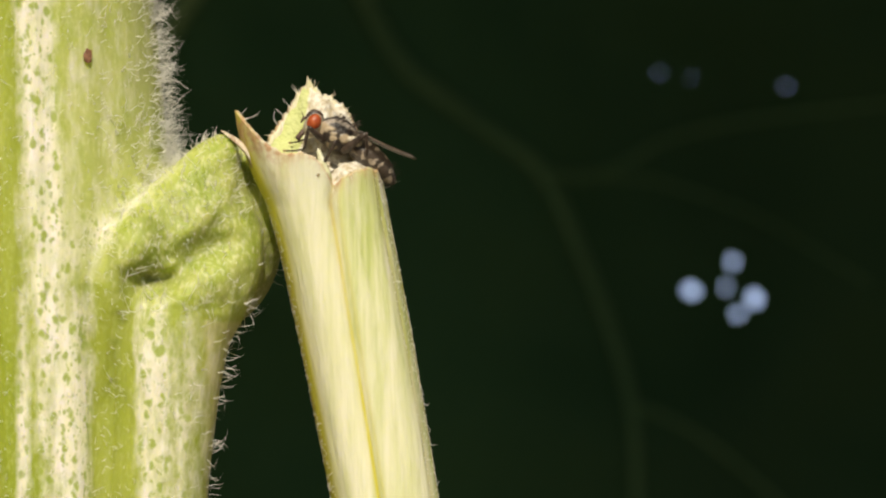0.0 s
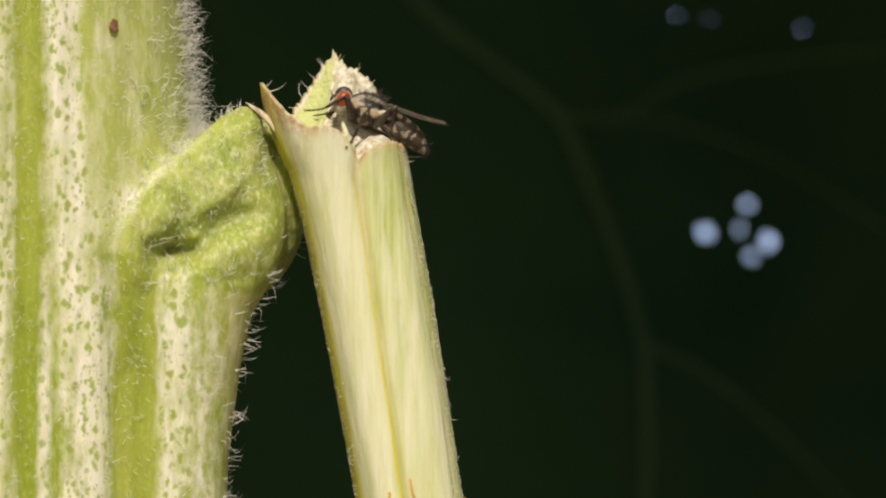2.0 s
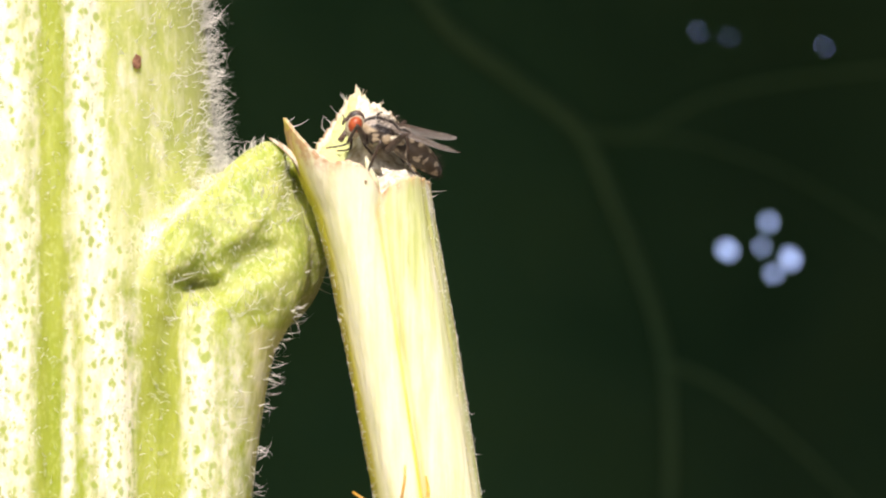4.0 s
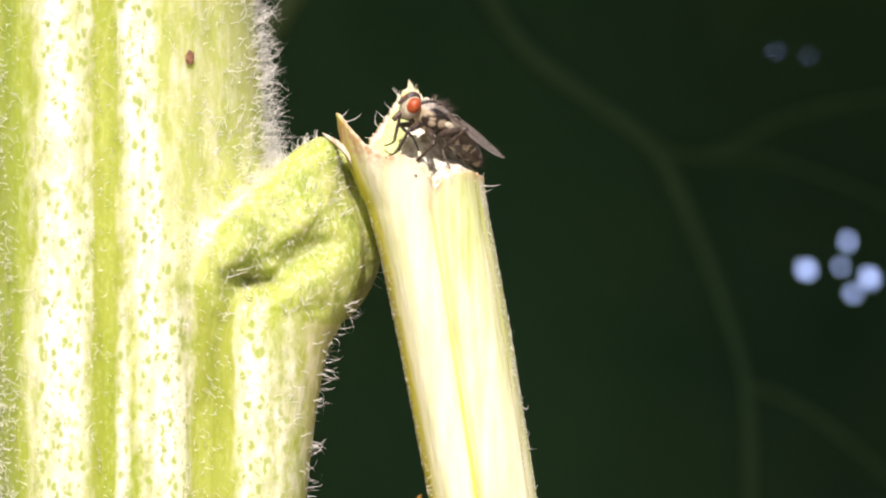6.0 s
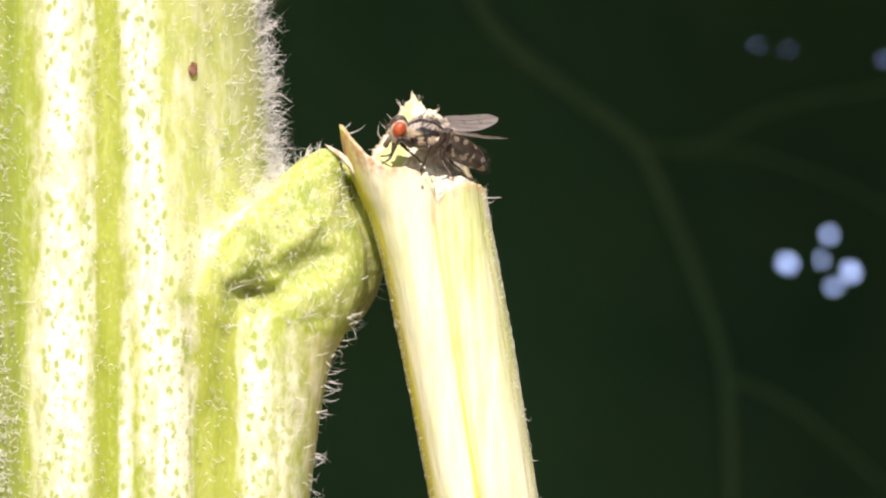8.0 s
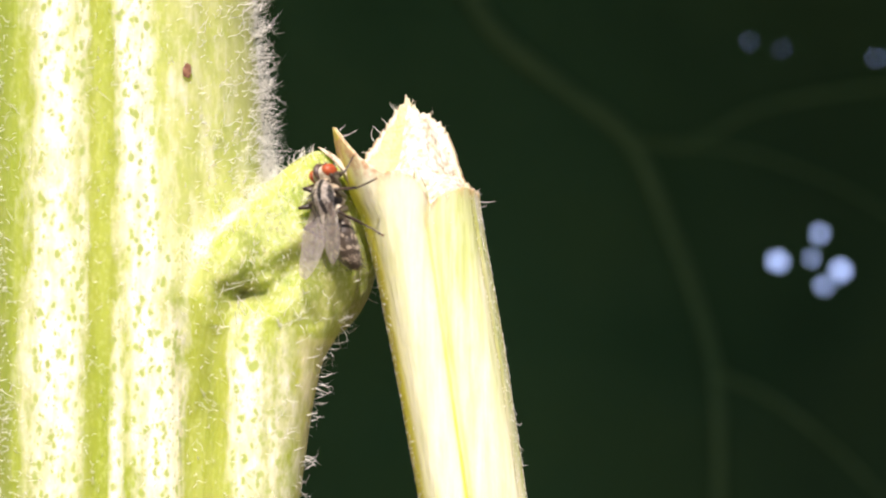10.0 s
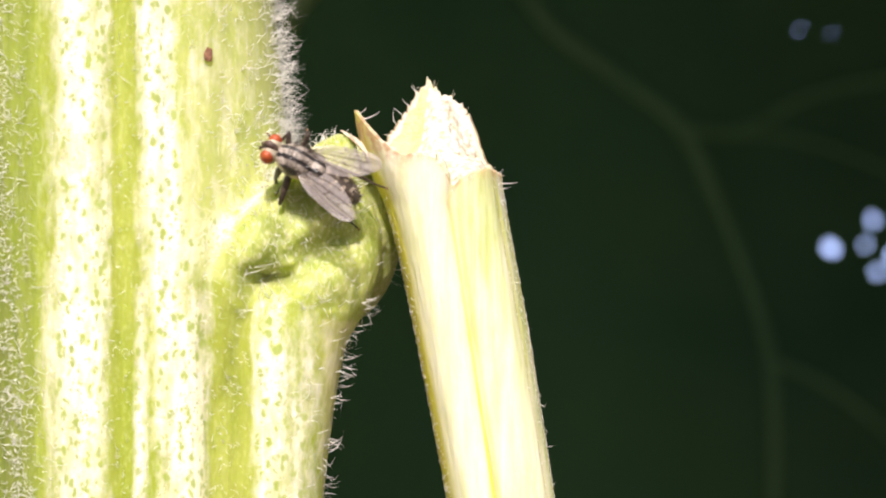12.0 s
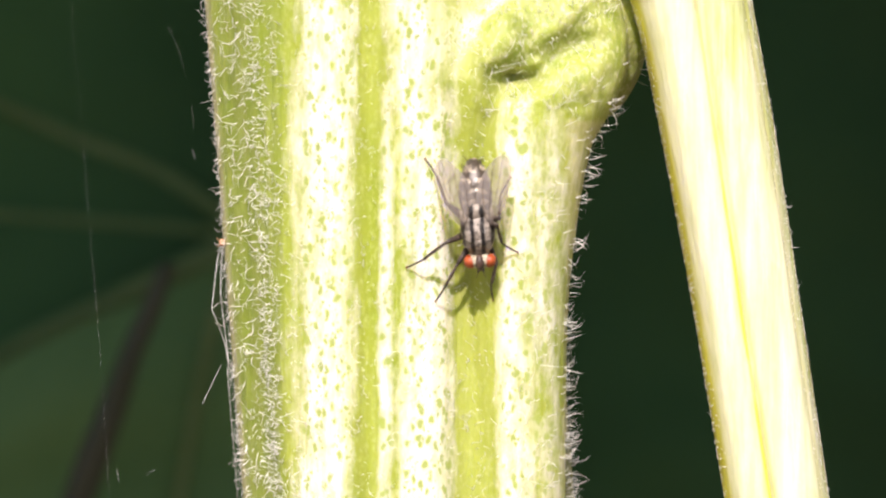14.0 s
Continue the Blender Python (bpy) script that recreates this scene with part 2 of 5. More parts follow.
LOW_LEAF = plain_material("pale shaded leaf", (0.072, 0.170, 0.056), (0.100, 0.210, 0.072), 60, 0.75, 0.001)
RED_STALK = plain_material("reddish stalk", (0.042, 0.052, 0.030), (0.066, 0.064, 0.040), 90, 0.6, 0.0003)
SOIL = plain_material("soil", (0.075, 0.053, 0.033), (0.19, 0.14, 0.09), 24, 0.95, 0.02)
FLY_BLACK = plain_material("black fly leg", (0.020, 0.014, 0.011), (0.085, 0.060, 0.045), 2500, 0.38, 0.00005)
FLY_FOOT = plain_material("brown fly foot", (0.10, 0.05, 0.02), (0.28, 0.15, 0.06), 2500, 0.6)
FLY_EYE = plain_material("red compound eye", (0.30, 0.046, 0.012), (0.42, 0.090, 0.024), 2500, 0.45, 0.00004)
FLY_FACE = plain_material("silvery fly face", (0.30, 0.25, 0.17), (0.60, 0.54, 0.42), 2500, 0.5, 0.00005)
FLY_BROW = plain_material("dark fly brow", (0.03, 0.02, 0.018), (0.12, 0.07, 0.05), 2500, 0.5)
FLY_THORAX, FLY_ABDOMEN = thorax_material(), abdomen_material()
FLY_WING = wing_material("clear grey wing", (0.38, 0.34, 0.33), 0.75)
FLY_VEIN = plain_material("wing vein", (0.05, 0.035, 0.026), (0.13, 0.09, 0.06), 1500, 0.5)
WASP_WING = wing_material("amber wing", (0.34, 0.20, 0.07), 0.35)
WASP_BODY = wasp_body_material()
WASP_ORANGE = plain_material("orange wasp limb", (0.55, 0.26, 0.03), (0.72, 0.42, 0.06), 1500, 0.35)
WASP_DARK = plain_material("dark wasp thorax", (0.05, 0.02, 0.01), (0.20, 0.09, 0.03), 1500, 0.4)
MITE = plain_material("orange mite", (0.50, 0.24, 0.13), (0.62, 0.36, 0.22), 4000, 0.5)
SILK = plain_material("spider silk", (0.35, 0.35, 0.33), (0.7, 0.7, 0.68), 900, 0.4)


# ---------------------------------------------------------------- building helpers
def mesh_of(bm, name, material, smooth=True):
    me = bpy.data.meshes.new(name)
    bm.normal_update()
    bm.to_mesh(me)
    bm.free()
    me.materials.append(material)
    if smooth:
        me.polygons.foreach_set("use_smooth", [True] * len(me.polygons))
    return me


def part(name, bm, material, parent, label="", smooth=True):
    me = bm if isinstance(bm, bpy.types.Mesh) else mesh_of(bm, name, material, smooth)
    ob = new(name, me)
    ob.parent = parent
    if label:
        tagged(ob, label)
    return ob


def thing(name, label, category, group="", kind="", at=None):
    ob = new(name)
    ob.empty_display_size = 0.002
    ob.matrix_basis = LEAN if at is None else at
    return tagged(ob, label, category, group, kind)


def raw_mesh(name, verts, faces, material, smooth=True):
    me = bpy.data.meshes.new(name)
    me.from_pydata([tuple(v) for v in verts], [], faces)
    me.update()
    me.materials.append(material)
    if smooth:
        me.polygons.foreach_set("use_smooth", [True] * len(me.polygons))
    return me


def glide(points, steps):
    """A smooth run of rows through the given rows."""
    rows = np.array(points, float)
    out = []
    for i in range(len(rows) - 1):
        p0, p1, p2, p3 = rows[max(i - 1, 0)], rows[i], rows[i + 1], rows[min(i + 2, len(rows) - 1)]
        for s in range(steps):
            t = s / steps
            out.append(0.5 * (2 * p1 + (p2 - p0) * t + (2 * p0 - 5 * p1 + 4 * p2 - p3) * t * t + (3 * p1 - p0 - 3 * p2 + p3) * t**3))
    out.append(rows[-1])
    return np.array(out)


def tube(bm, rows, sides=12, shape=None):
    """Rings along rows of x, y, z, radius; shape(angle, index) scales the radius. Closed at both ends."""
    rows = np.array(rows, float)
    rings, side = [], Vector((0, -1, 0))
    for i, (x, y, z, r) in enumerate(rows):
        way = Vector(rows[min(i + 1, len(rows) - 1)][:3] - rows[max(i - 1, 0)][:3]).normalized()
        side = (side - way * side.dot(way)).normalized()
        other = way.cross(side)
        ring = []
        for j in range(sides):
            q = 2 * math.pi * j / sides
            k = r * (shape(q, i) if shape else 1)
            ring.append(bm.verts.new(Vector((x, y, z)) + (side * math.cos(q) + other * math.sin(q)) * k))
        rings.append(ring)
    for a, b in zip(rings, rings[1:]):
        for j in range(sides):
            bm.faces.new((a[j], a[(j + 1) % sides], b[(j + 1) % sides], b[j]))
    bm.faces.new(rings[0][::-1])
    bm.faces.new(rings[-1])
    return rings


def blob(bm, centre, radii, segments=20, rings=12, bend=None):
    made = bmesh.ops.create_uvsphere(bm, u_segments=segments, v_segments=rings, radius=1)["verts"]
    for v in made:
        p = Vector((v.co.x * radii[0], v.co.y * radii[1], v.co.z * radii[2]))
        v.co = (bend(p) if bend else p) + Vector(centre)
    return made


def baked(ob):
    """The mesh of an object with its modifiers worked in; the object goes."""
    graph = bpy.context.evaluated_depsgraph_get()
    me = bpy.data.meshes.new_from_object(ob.evaluated_get(graph))
    bpy.data.objects.remove(ob)
    return me


def surface_samples(me, count, weigh, seed):
    """Random places and normals on a mesh; weigh(places, normals) gives the density."""
    rng = np.random.default_rng(seed)
    me.calc_loop_triangles()
    n = len(me.loop_triangles)
    tri, co = np.empty(n * 3, np.int32), np.empty(len(me.vertices) * 3)
    me.loop_triangles.foreach_get("vertices", tri)
    me.vertices.foreach_get("co", co)
    co, tri = co.reshape(-1, 3), tri.reshape(-1, 3)
    p, q, r = co[tri[:, 0]], co[tri[:, 1]], co[tri[:, 2]]
    cross = np.cross(q - p, r - p)
    area = np.linalg.norm(cross, axis=1)
    normal = cross / np.maximum(area, 1e-15)[:, None]
    weight = area * weigh((p + q + r) / 3, normal)
    pick = rng.choice(n, count, p=weight / weight.sum())
    s, t = rng.random(count), rng.random(count)
    flip = s + t > 1
    s[flip], t[flip] = 1 - s[flip], 1 - t[flip]
    return p[pick] + (q[pick] - p[pick]) * s[:, None] + (r[pick] - p[pick]) * t[:, None], normal[pick], rng


def hair_mesh(name, places, normals, lengths, rng, thick=2.6e-5, droop=0.45, lean=(0, 0, 0.1), spread=0.45, curl=0.0):
    """Thin tapering bent hairs, three-sided, of five joints each; curl waves them."""
    n = len(places)
    way = normals + rng.normal(0, spread, (n, 3)) + np.array(lean)
    way /= np.linalg.norm(way, axis=1)[:, None]
    bend = rng.normal(0, 1, (n, 3))
    bend -= way * (bend * way).sum(1)[:, None]
    bend /= np.linalg.norm(bend, axis=1)[:, None]
    bend = bend * rng.uniform(0.1, 1, n)[:, None] * droop + np.array((0, 0, 0.18))
    other = np.cross(way, bend)
    other /= np.linalg.norm(other, axis=1)[:, None]
    side = np.cross(other, way)
    wave = other * (rng.normal(0, 1, n) * curl)[:, None]
    turns = rng.uniform(3.0, 6.0, n)
    joints = ((0, 1.25), (0.25, 1.0), (0.5, 0.8), (0.75, 0.55))
    k = len(joints)
    verts = np.empty((n, 3 * k + 1, 3))
    radius = thick * rng.uniform(0.75, 1.35, n)

    def spine(s):
        return places + (way * s + bend * s * s + wave * (s * np.sin(turns * s))[:, None]) * lengths[:, None]
    for i, (s, w) in enumerate(joints):
        mid = spine(s) - normals * 5e-5 * (i == 0)
        for j in range(3):
            q = 2 * math.pi * j / 3
            verts[:, i * 3 + j] = mid + (side * math.cos(q) + other * math.sin(q)) * (radius * w)[:, None]
    verts[:, 3 * k] = spine(1.0)
    pattern = []
    for i in range(k - 1):
        for j in range(3):
            pattern.append((3 * i + j, 3 * i + (j + 1) % 3, 3 * i + 3 + (j + 1) % 3, 3 * i + 3 + j))
    e = 3 * k
    tips = [(e - 3, e - 2, e), (e - 2, e - 1, e), (e - 1, e - 3, e)]
    faces = []
    for i in range(n):
        o = i * (e + 1)
        faces += [tuple(o + c for c in f) for f in pattern] + [tuple(o + c for c in f) for f in tips]
    return raw_mesh(name, verts.reshape(-1, 3), faces, HAIR)


def set_attribute(me, name, values):
    layer = me.attributes.new(name, "FLOAT", "POINT")
    layer.data.foreach_set("value", np.asarray(values, np.float32))


def coordinates(me):
    co = np.empty(len(me.vertices) * 3)
    me.vertices.foreach_get("co", co)
    return co.reshape(-1, 3)


def bell(x, mid, wide):
    return np.exp(-(((x - mid) / wide) ** 2))


# ---------------------------------------------------------------- ground
def build_ground():
    bm = bmesh.new()
    bmesh.ops.create_grid(bm, x_segments=60, y_segments=60, size=1)
    for v in bm.verts:
        v.co.x, v.co.y = (math.copysign(abs(c) ** 4 * 400, c) for c in (v.co.x, v.co.y))
        v.co.z = -0.5 + 0.012 * noise.noise(Vector((v.co.x * 3, v.co.y * 3, 0))) if v.co.xy.length < 5 else -0.5
    ob = new("ground", mesh_of(bm, "ground", SOIL))
    tagged(ob, "bare brown garden soil", "ground", kind="structure")


build_ground()


def build_backdrop():
    """Bright hazy sky far behind, seen through the holes of the leaf."""
    n = Nodes("hazy sky")
    glow = n.add("Emission", Color=(0.47, 0.61, 1.0, 1), Strength=2.1)
    n.tree.links.new(glow.outputs[0], n.out.inputs["Surface"])
    bm = bmesh.new()
    bmesh.ops.create_grid(bm, x_segments=8, y_segments=8, size=6)
    me = mesh_of(bm, "backdrop", n.mat)
    ob = new("backdrop", me)
    ob.matrix_basis = pose(6, 40, 6.2, 90, 0, 0)
    tagged(ob, "bright hazy blue sky in the distance", "sky", kind="structure")


build_backdrop()

# ---------------------------------------------------------------- the stem with the bent stub of its leaf stalk
STEM_R = 298 * U
SKINS = []


def stem_mid(b):
    return 191 + 0.080 * b


def stem_shape(phi, b):
    """Radius scale at an angle (degrees, 0 to the front, positive to the right)."""
    low = 1 / (1 + math.exp(-(b - 470) / 45))
    k = 1.0
    if abs(phi) < 90:
        a = stem_mid(b) + 307 * math.sin(radians(phi))
        k += 0.030 * bell(a, 92, 22) - 0.012 * bell(a, 150, 6) - 0.055 * bell(a, 213, 17) - 0.035 * bell(a, 273, 9) * (0.4 + 0.6 * low)
        k += low * (-0.10 * bell(a, 410, 34) - 0.015 * bell(a, 335, 10)) - (1 - low) * (0.03 * bell(a, 318, 9) + 0.012 * bell(a, 420, 20))
    k += -0.045 * bell(phi, -56, 12) - 0.028 * bell(phi, -92, 22)
    for m in (105, 140, 175, -115, -150):
        k -= 0.035 * bell(phi, m, 6)
    return k


def build_stem():
    bm = bmesh.new()
    rings = []
    sides = 180
    for b in np.arange(-520, 1561, 20):
        c = lay(stem_mid(b), b)
        ring = []
        for j in range(sides):
            phi = -180 + 360 * j / sides
            r = STEM_R * stem_shape(phi, b) * (1 + 0.006 * noise.noise(Vector((phi * 0.05, b * 0.004, 3))))
            ring.append(bm.verts.new(c + Vector((math.sin(radians(phi)) * r, -math.cos(radians(phi)) * r, 0))))
        rings.append(ring)
    for p, q in zip(rings, rings[1:]):
        for j in range(sides):
            bm.faces.new((p[j], p[(j + 1) % sides], q[(j + 1) % sides], q[j]))
    bm.faces.new(rings[0])
    bm.faces.new(rings[-1][::-1])

    def arm(rows, sides=24):
        rows = [(*lay(a, b, d * 0.001), r * U) for a, b, d, r in glide(rows, 8)]
        tube(bm, rows, sides)

    # the strand that runs up the stem and swells into the stub
    arm([(500, 1500, -7.2, 70), (492, 1200, -7.6, 78), (483, 880, -8.0, 88), (495, 720, -8.2, 91), (507, 610, -8.3, 96), (522, 540, -8.2, 99),
         (554, 475, -7.6, 102), (577, 420, -6.8, 98), (580, 360, -6.4, 86), (584, 300, -6.2, 66), (600, 250, -5.8, 44), (614, 222, -5.8, 20)])
    arm([(540, 520, -1.5, 70), (600, 455, -2.2, 88), (628, 380, -2.6, 84), (632, 300, -3.0, 60), (628, 240, -4.2, 26)])
    arm([(640, 440, -2.6, 50), (662, 400, -3.4, 50), (662, 330, -4.0, 44), (650, 270, -4.6, 26)])
    # the raised rim that curves from the stem up to the break
    arm([(372, 860, -7.6, 10), (378, 740, -8.3, 20), (382, 650, -8.8, 28), (388, 560, -9.2, 36), (402, 490, -9.3, 46), (434, 425, -9.4, 52), (486, 368, -9.1, 54), (546, 310, -8.3, 52), (592, 255, -7.2, 42), (614, 218, -6.3, 20)])
    # skin between rim and stub
    arm([(448, 446, -8.6, 34), (478, 416, -9.3, 44), (524, 378, -9.2, 52), (572, 332, -8.4, 50), (602, 272, -7.2, 36)])
    arm([(440, 400, -7.2, 70), (500, 380, -7.4, 84), (565, 350, -7.0, 80), (612, 360, -6.4, 56)])
    arm([(520, 330, -3, 60), (560, 290, -4, 48), (600, 245, -5, 34)])
    rough = new("rough", mesh_of(bm, "rough", STEM_SKIN))
    m = rough.modifiers.new("fuse", "REMESH")
    m.mode, m.voxel_size = "VOXEL", 0.00021
    m = rough.modifiers.new("soften", "SMOOTH")
    m.factor, m.iterations = 0.5, 22
    me = baked(rough)
    me.name = "skin"
    me.materials.clear()
    me.materials.append(STEM_SKIN)
    me.polygons.foreach_set("use_smooth", [True] * len(me.polygons))
    co = coordinates(me)
    b = 441 - co[:, 2] / (U * (1 + co[:, 1] / D))
    a = 784 + co[:, 0] / (U * (1 + co[:, 1] / D))
    # the bend's face falls back from its upper rim into a long crease; a deep hollow lies under the rim's foot
    front = 1 / (1 + np.exp((co[:, 1] + 0.0045) / 0.0006))
    for ca, cb, turn, long_, above, below, deep in ((476, 462, 6, 38, 13, 26, 0.0021), (538, 440, -36, 44, 20, 22, 0.0011), (592, 404, -16, 40, 18, 26, 0.0010), (512, 440, -20, 16, 9, 9, -0.0004), (560, 372, -35, 60, 14, 14, -0.0003)):
        c, d = math.cos(radians(turn)), math.sin(radians(turn))
        u, v = (a - ca) * c + (b - cb) * d, -(a - ca) * d + (b - cb) * c
        co[:, 1] += front * deep * np.exp(-((u / long_) ** 2) - np.where(v < 0, (v / above) ** 2, (v / below) ** 2))
    # a lumpy skin on the bend
    for i in np.nonzero((a > 395) & (a < 690) & (b > 190) & (b < 520) & (co[:, 1] < -0.004))[0]:
        p = Vector(co[i])
        co[i, 1] += 0.00026 * noise.noise(p * 520) + 0.00005 * noise.noise(p * 1900)
    me.vertices.foreach_set("co", co.ravel())
    me.update()
    mid = (stem_mid(b) - 784) * U
    phi = np.degrees(np.arctan2(co[:, 0] - mid, -co[:, 1]))
    low = 1 / (1 + np.exp(-(b - 500) / 40))

    def band(lo, hi, soft=9):
        return 1 / (1 + np.exp(-(a - lo) / soft)) / (1 + np.exp((a - hi) / soft))
    rim_line = 372 + (a - 400) * -0.80
    stub = band(405, 760, 12) / (1 + np.exp((b - 492) / 12)) / (1 + np.exp(-(b - rim_line - 10) / 9)) * (co[:, 1] < 0)
    stub = np.maximum(stub, band(560, 760, 10) * (b < 560) * (b > 200) / (1 + np.exp((b - 520) / 18)))
    lean = 0.045 * (b - 200)
    ridge = 0.80 * band(102, 164) + 0.52 * band(164, 198, 7) + 0.25 * band(78, 92, 4) * low + 0.85 * band(236, 259, 5) * low
    ridge += low * (0.85 * band(290, 370) + 0.85 * band(448, 502) + 0.45 * band(516, 556, 7) + 0.25 * band(566, 600))
    ridge += (1 - low) * (0.55 * band(246 + lean, 266 + lean, 5) + 0.95 * band(266 + lean, 312 + lean, 7) + 0.08 * band(330, 470, 20)) + 0.5 * bell(a, 375, 62) * bell(b, 392, 52)
    ridge += 0.45 * bell(b, rim_line + 2, 17) * band(400, 540, 16)
    ridge += -0.5 * stub - 0.55 * band(202, 232, 5) - 0.20 * band(262, 276, 3) * low + 0.55 * band(276, 292, 5) * low - 0.75 * low * band(382, 440, 7)
    set_attribute(me, "ridge", np.clip(ridge, -1, 1))
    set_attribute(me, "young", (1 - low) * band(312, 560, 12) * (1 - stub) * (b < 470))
    set_attribute(me, "stub", np.clip(stub, 0, 1))
    # where the flank's painted shade lies
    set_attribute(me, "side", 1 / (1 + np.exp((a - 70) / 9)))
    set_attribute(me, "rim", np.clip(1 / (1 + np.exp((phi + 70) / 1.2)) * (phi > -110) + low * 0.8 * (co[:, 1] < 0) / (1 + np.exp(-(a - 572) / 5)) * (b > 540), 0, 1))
    stem = thing("plant_stem", "thick pale green ridged plant stem covered in white hairs", "plant stem")
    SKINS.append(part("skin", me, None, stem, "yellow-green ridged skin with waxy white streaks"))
    # the stem goes on, out of view, to the ground and up to the added shading leaf
    for name, far, near in (("lower_stem", 11800, 1555), ("upper_stem", -3480, -515)):
        bm = bmesh.new()
        rows = [(*lay(stem_mid(min(max(q, -3000), 3000)), q), STEM_R * (0.995 if name == "lower_stem" else 1.0)) for q in np.linspace(near, far, 30)]
        tube(bm, rows, 60, lambda q, i: 1 + 0.03 * math.cos(9 * q))
        lengthened = mesh_of(bm, name, STEM_SKIN)
        part(name, lengthened, None, stem)

    # hairs: long on the outlines and on the shaded flank, short and sparse on the waxy ridges
    def weigh(p, nrm):
        bb = 441 - p[:, 2] / U
        ph = np.degrees(np.arctan2(p[:, 0] - (stem_mid(bb) - 784) * U, -p[:, 1]))
        aa = 784 + p[:, 0] / (U * (1 + p[:, 1] / D))
        seen = (bb > -420) & (bb < 1480) & (nrm[:, 1] < 0.55)
        upper = (bb < 330) & (aa < 535)
        strip = -4 + 0.05 * bb
        w = 0.22 + 0.26 * (aa < 70) + 0.55 * bell(aa, strip + 34, 12) + 0.85 * bell(ph, -90, 8) + upper * (1.9 * bell(ph, 88, 10) + 0.75 * bell(ph, 75, 7) + 0.15 * bell(ph, 60, 8)) + (~upper) * 0.36 * (nrm[:, 0] > 0.88) * np.where((bb < 450) & (aa > 600), 0.06, 1)
        w += 0.62 * ((aa > 400) & (aa < 650) & (bb > 180) & (bb < 520)) * np.where((nrm[:, 2] > 0.5) & (aa > 520), 0.1, 1) + 0.3 * bell(aa, 400, 24) + 0.3 * bell(aa, 213, 20)
        w = np.where((aa > 590) & (bb > 440) & (bb < 545), w * 0.4, w)
        w = np.where((aa > 636) & (bb < 490) & (bb > 200), w * 0.2, w)
        w = np.where(((aa - 484) / 56) ** 2 + ((bb - 466) / 24) ** 2 < 1, 0.02, w)
        slope = (bb - 424) + 0.55 * (aa - 560)
        w = np.where((np.abs(slope) < 20) & (aa > 505) & (aa < 640), w * 0.25, w)
        return w * seen

    def strip_weight(p, nrm):
        bb = 441 - p[:, 2] / U
        aa = 784 + p[:, 0] / (U * (1 + p[:, 1] / D))
        return bell(aa, -4 + 0.05 * bb, 15) * (bb > -420) * (bb < 1480) * (nrm[:, 1] < 0.2)

    def tuft(places, normals, lengths, rng, thick, lean, spread, curl, label, droop=0.9):
        part("hairs", hair_mesh("hairs", places, normals, lengths, rng, thick, droop, lean, spread, curl), None, stem, label)
        tagged(stem.children[-1], kind="stuff")
    places, normals, rng = surface_samples(me, 9600, weigh, 5)
    bb = 441 - places[:, 2] / U
    ph = np.degrees(np.arctan2(places[:, 0] - (stem_mid(bb) - 784) * U, -places[:, 1]))
    on_stem = places[:, 0] < (535 - 784) * U
    long = 0.00055 + 0.0010 * bell(ph, 87, 18) * (bb < 330) * on_stem + 0.00070 * bell(ph, -58, 22) + 0.00060 * ((ph > 40) & (bb > 420))
    on_bend = (places[:, 0] > (410 - 784) * U) & (bb > 200) & (bb < 500) & (ph < 80)
    long = long + 0.00010 * on_bend
    long = long * rng.uniform(0.45, 1.4, len(places)) * (1 - 0.55 * bell(ph, -92, 14))
    thick = np.where(ph < -40, 2.7e-5, np.where((ph > 55) & on_stem, 2.9e-5, np.where(normals[:, 0] > 0.6, 3.0e-5, 2.5e-5)))
    flank = ph < -30
    edge = (normals[:, 0] > 0.6) & (bb > 400) & (ph > 0)
    rest = ~flank & ~edge
    tuft(places[rest], normals[rest], long[rest], rng, thick[rest], (0, -0.12, 0.12), 0.5, 0.55, "short bent white hairs")
    edge &= rng.random(len(edge)) < 0.62
    tuft(places[edge], normals[edge], long[edge] * 0.9, rng, thick[edge], (0.1, -0.2, 0.15), 0.28, 0.35, "hooked white hairs on the stem's outer edge", 0.8)
    tuft(places[flank], normals[flank], long[flank], rng, thick[flank], (0.75, 0, -0.35), 0.35, 0.6, "white hairs combed down across the shaded flank", 0.7)

    def brow(p, nrm):
        bb = 441 - p[:, 2] / U
        aa = 784 + p[:, 0] / (U * (1 + p[:, 1] / D))
        return (nrm[:, 2] > 0.55) * (nrm[:, 1] > -0.75) * (nrm[:, 1] < 0.2) * (aa > 524) * (aa < 598) * (bb < 310)
    places, normals, rng = surface_samples(me, 30, brow, 14)
    tuft(places, normals, 0.0008 * rng.uniform(0.6, 1.3, 30), rng, 3.2e-5, (0.5, -0.1, -0.1), 0.25, 0.8, "hooked white hairs on the bend's upper edge", 1.5)
    places, normals, rng = surface_samples(me, 1400, strip_weight, 8)
    tuft(places, normals, 0.00055 * rng.uniform(0.5, 1.4, len(places)), rng, 2.9e-5, (0.15, 0, 0.1), 0.6, 0.7, "dense band of grey-white hairs")
    # single long hairs that lie across the hollow
    places = np.array([lay(434, 459, -0.0112), lay(452, 446, -0.0112)])
    ways = np.array([(0.95, -0.15, 0.2), (0.95, -0.1, 0.1)])
    tuft(places, ways, np.array([0.0019, 0.0020]), rng, 2.3e-5, (0, 0, 0), 0.05, 0.05, "long white hairs across the hollow", 0.1)
    # a brown scar on the skin
    bm = bmesh.new()
    s = lay(369, 70, -0.01035)
    blob(bm, (0, 0, 0), (0.00038, 0.00007, 0.00056), 14, 8, lambda p: p * (1 + 0.25 * noise.noise(p * 4000)))
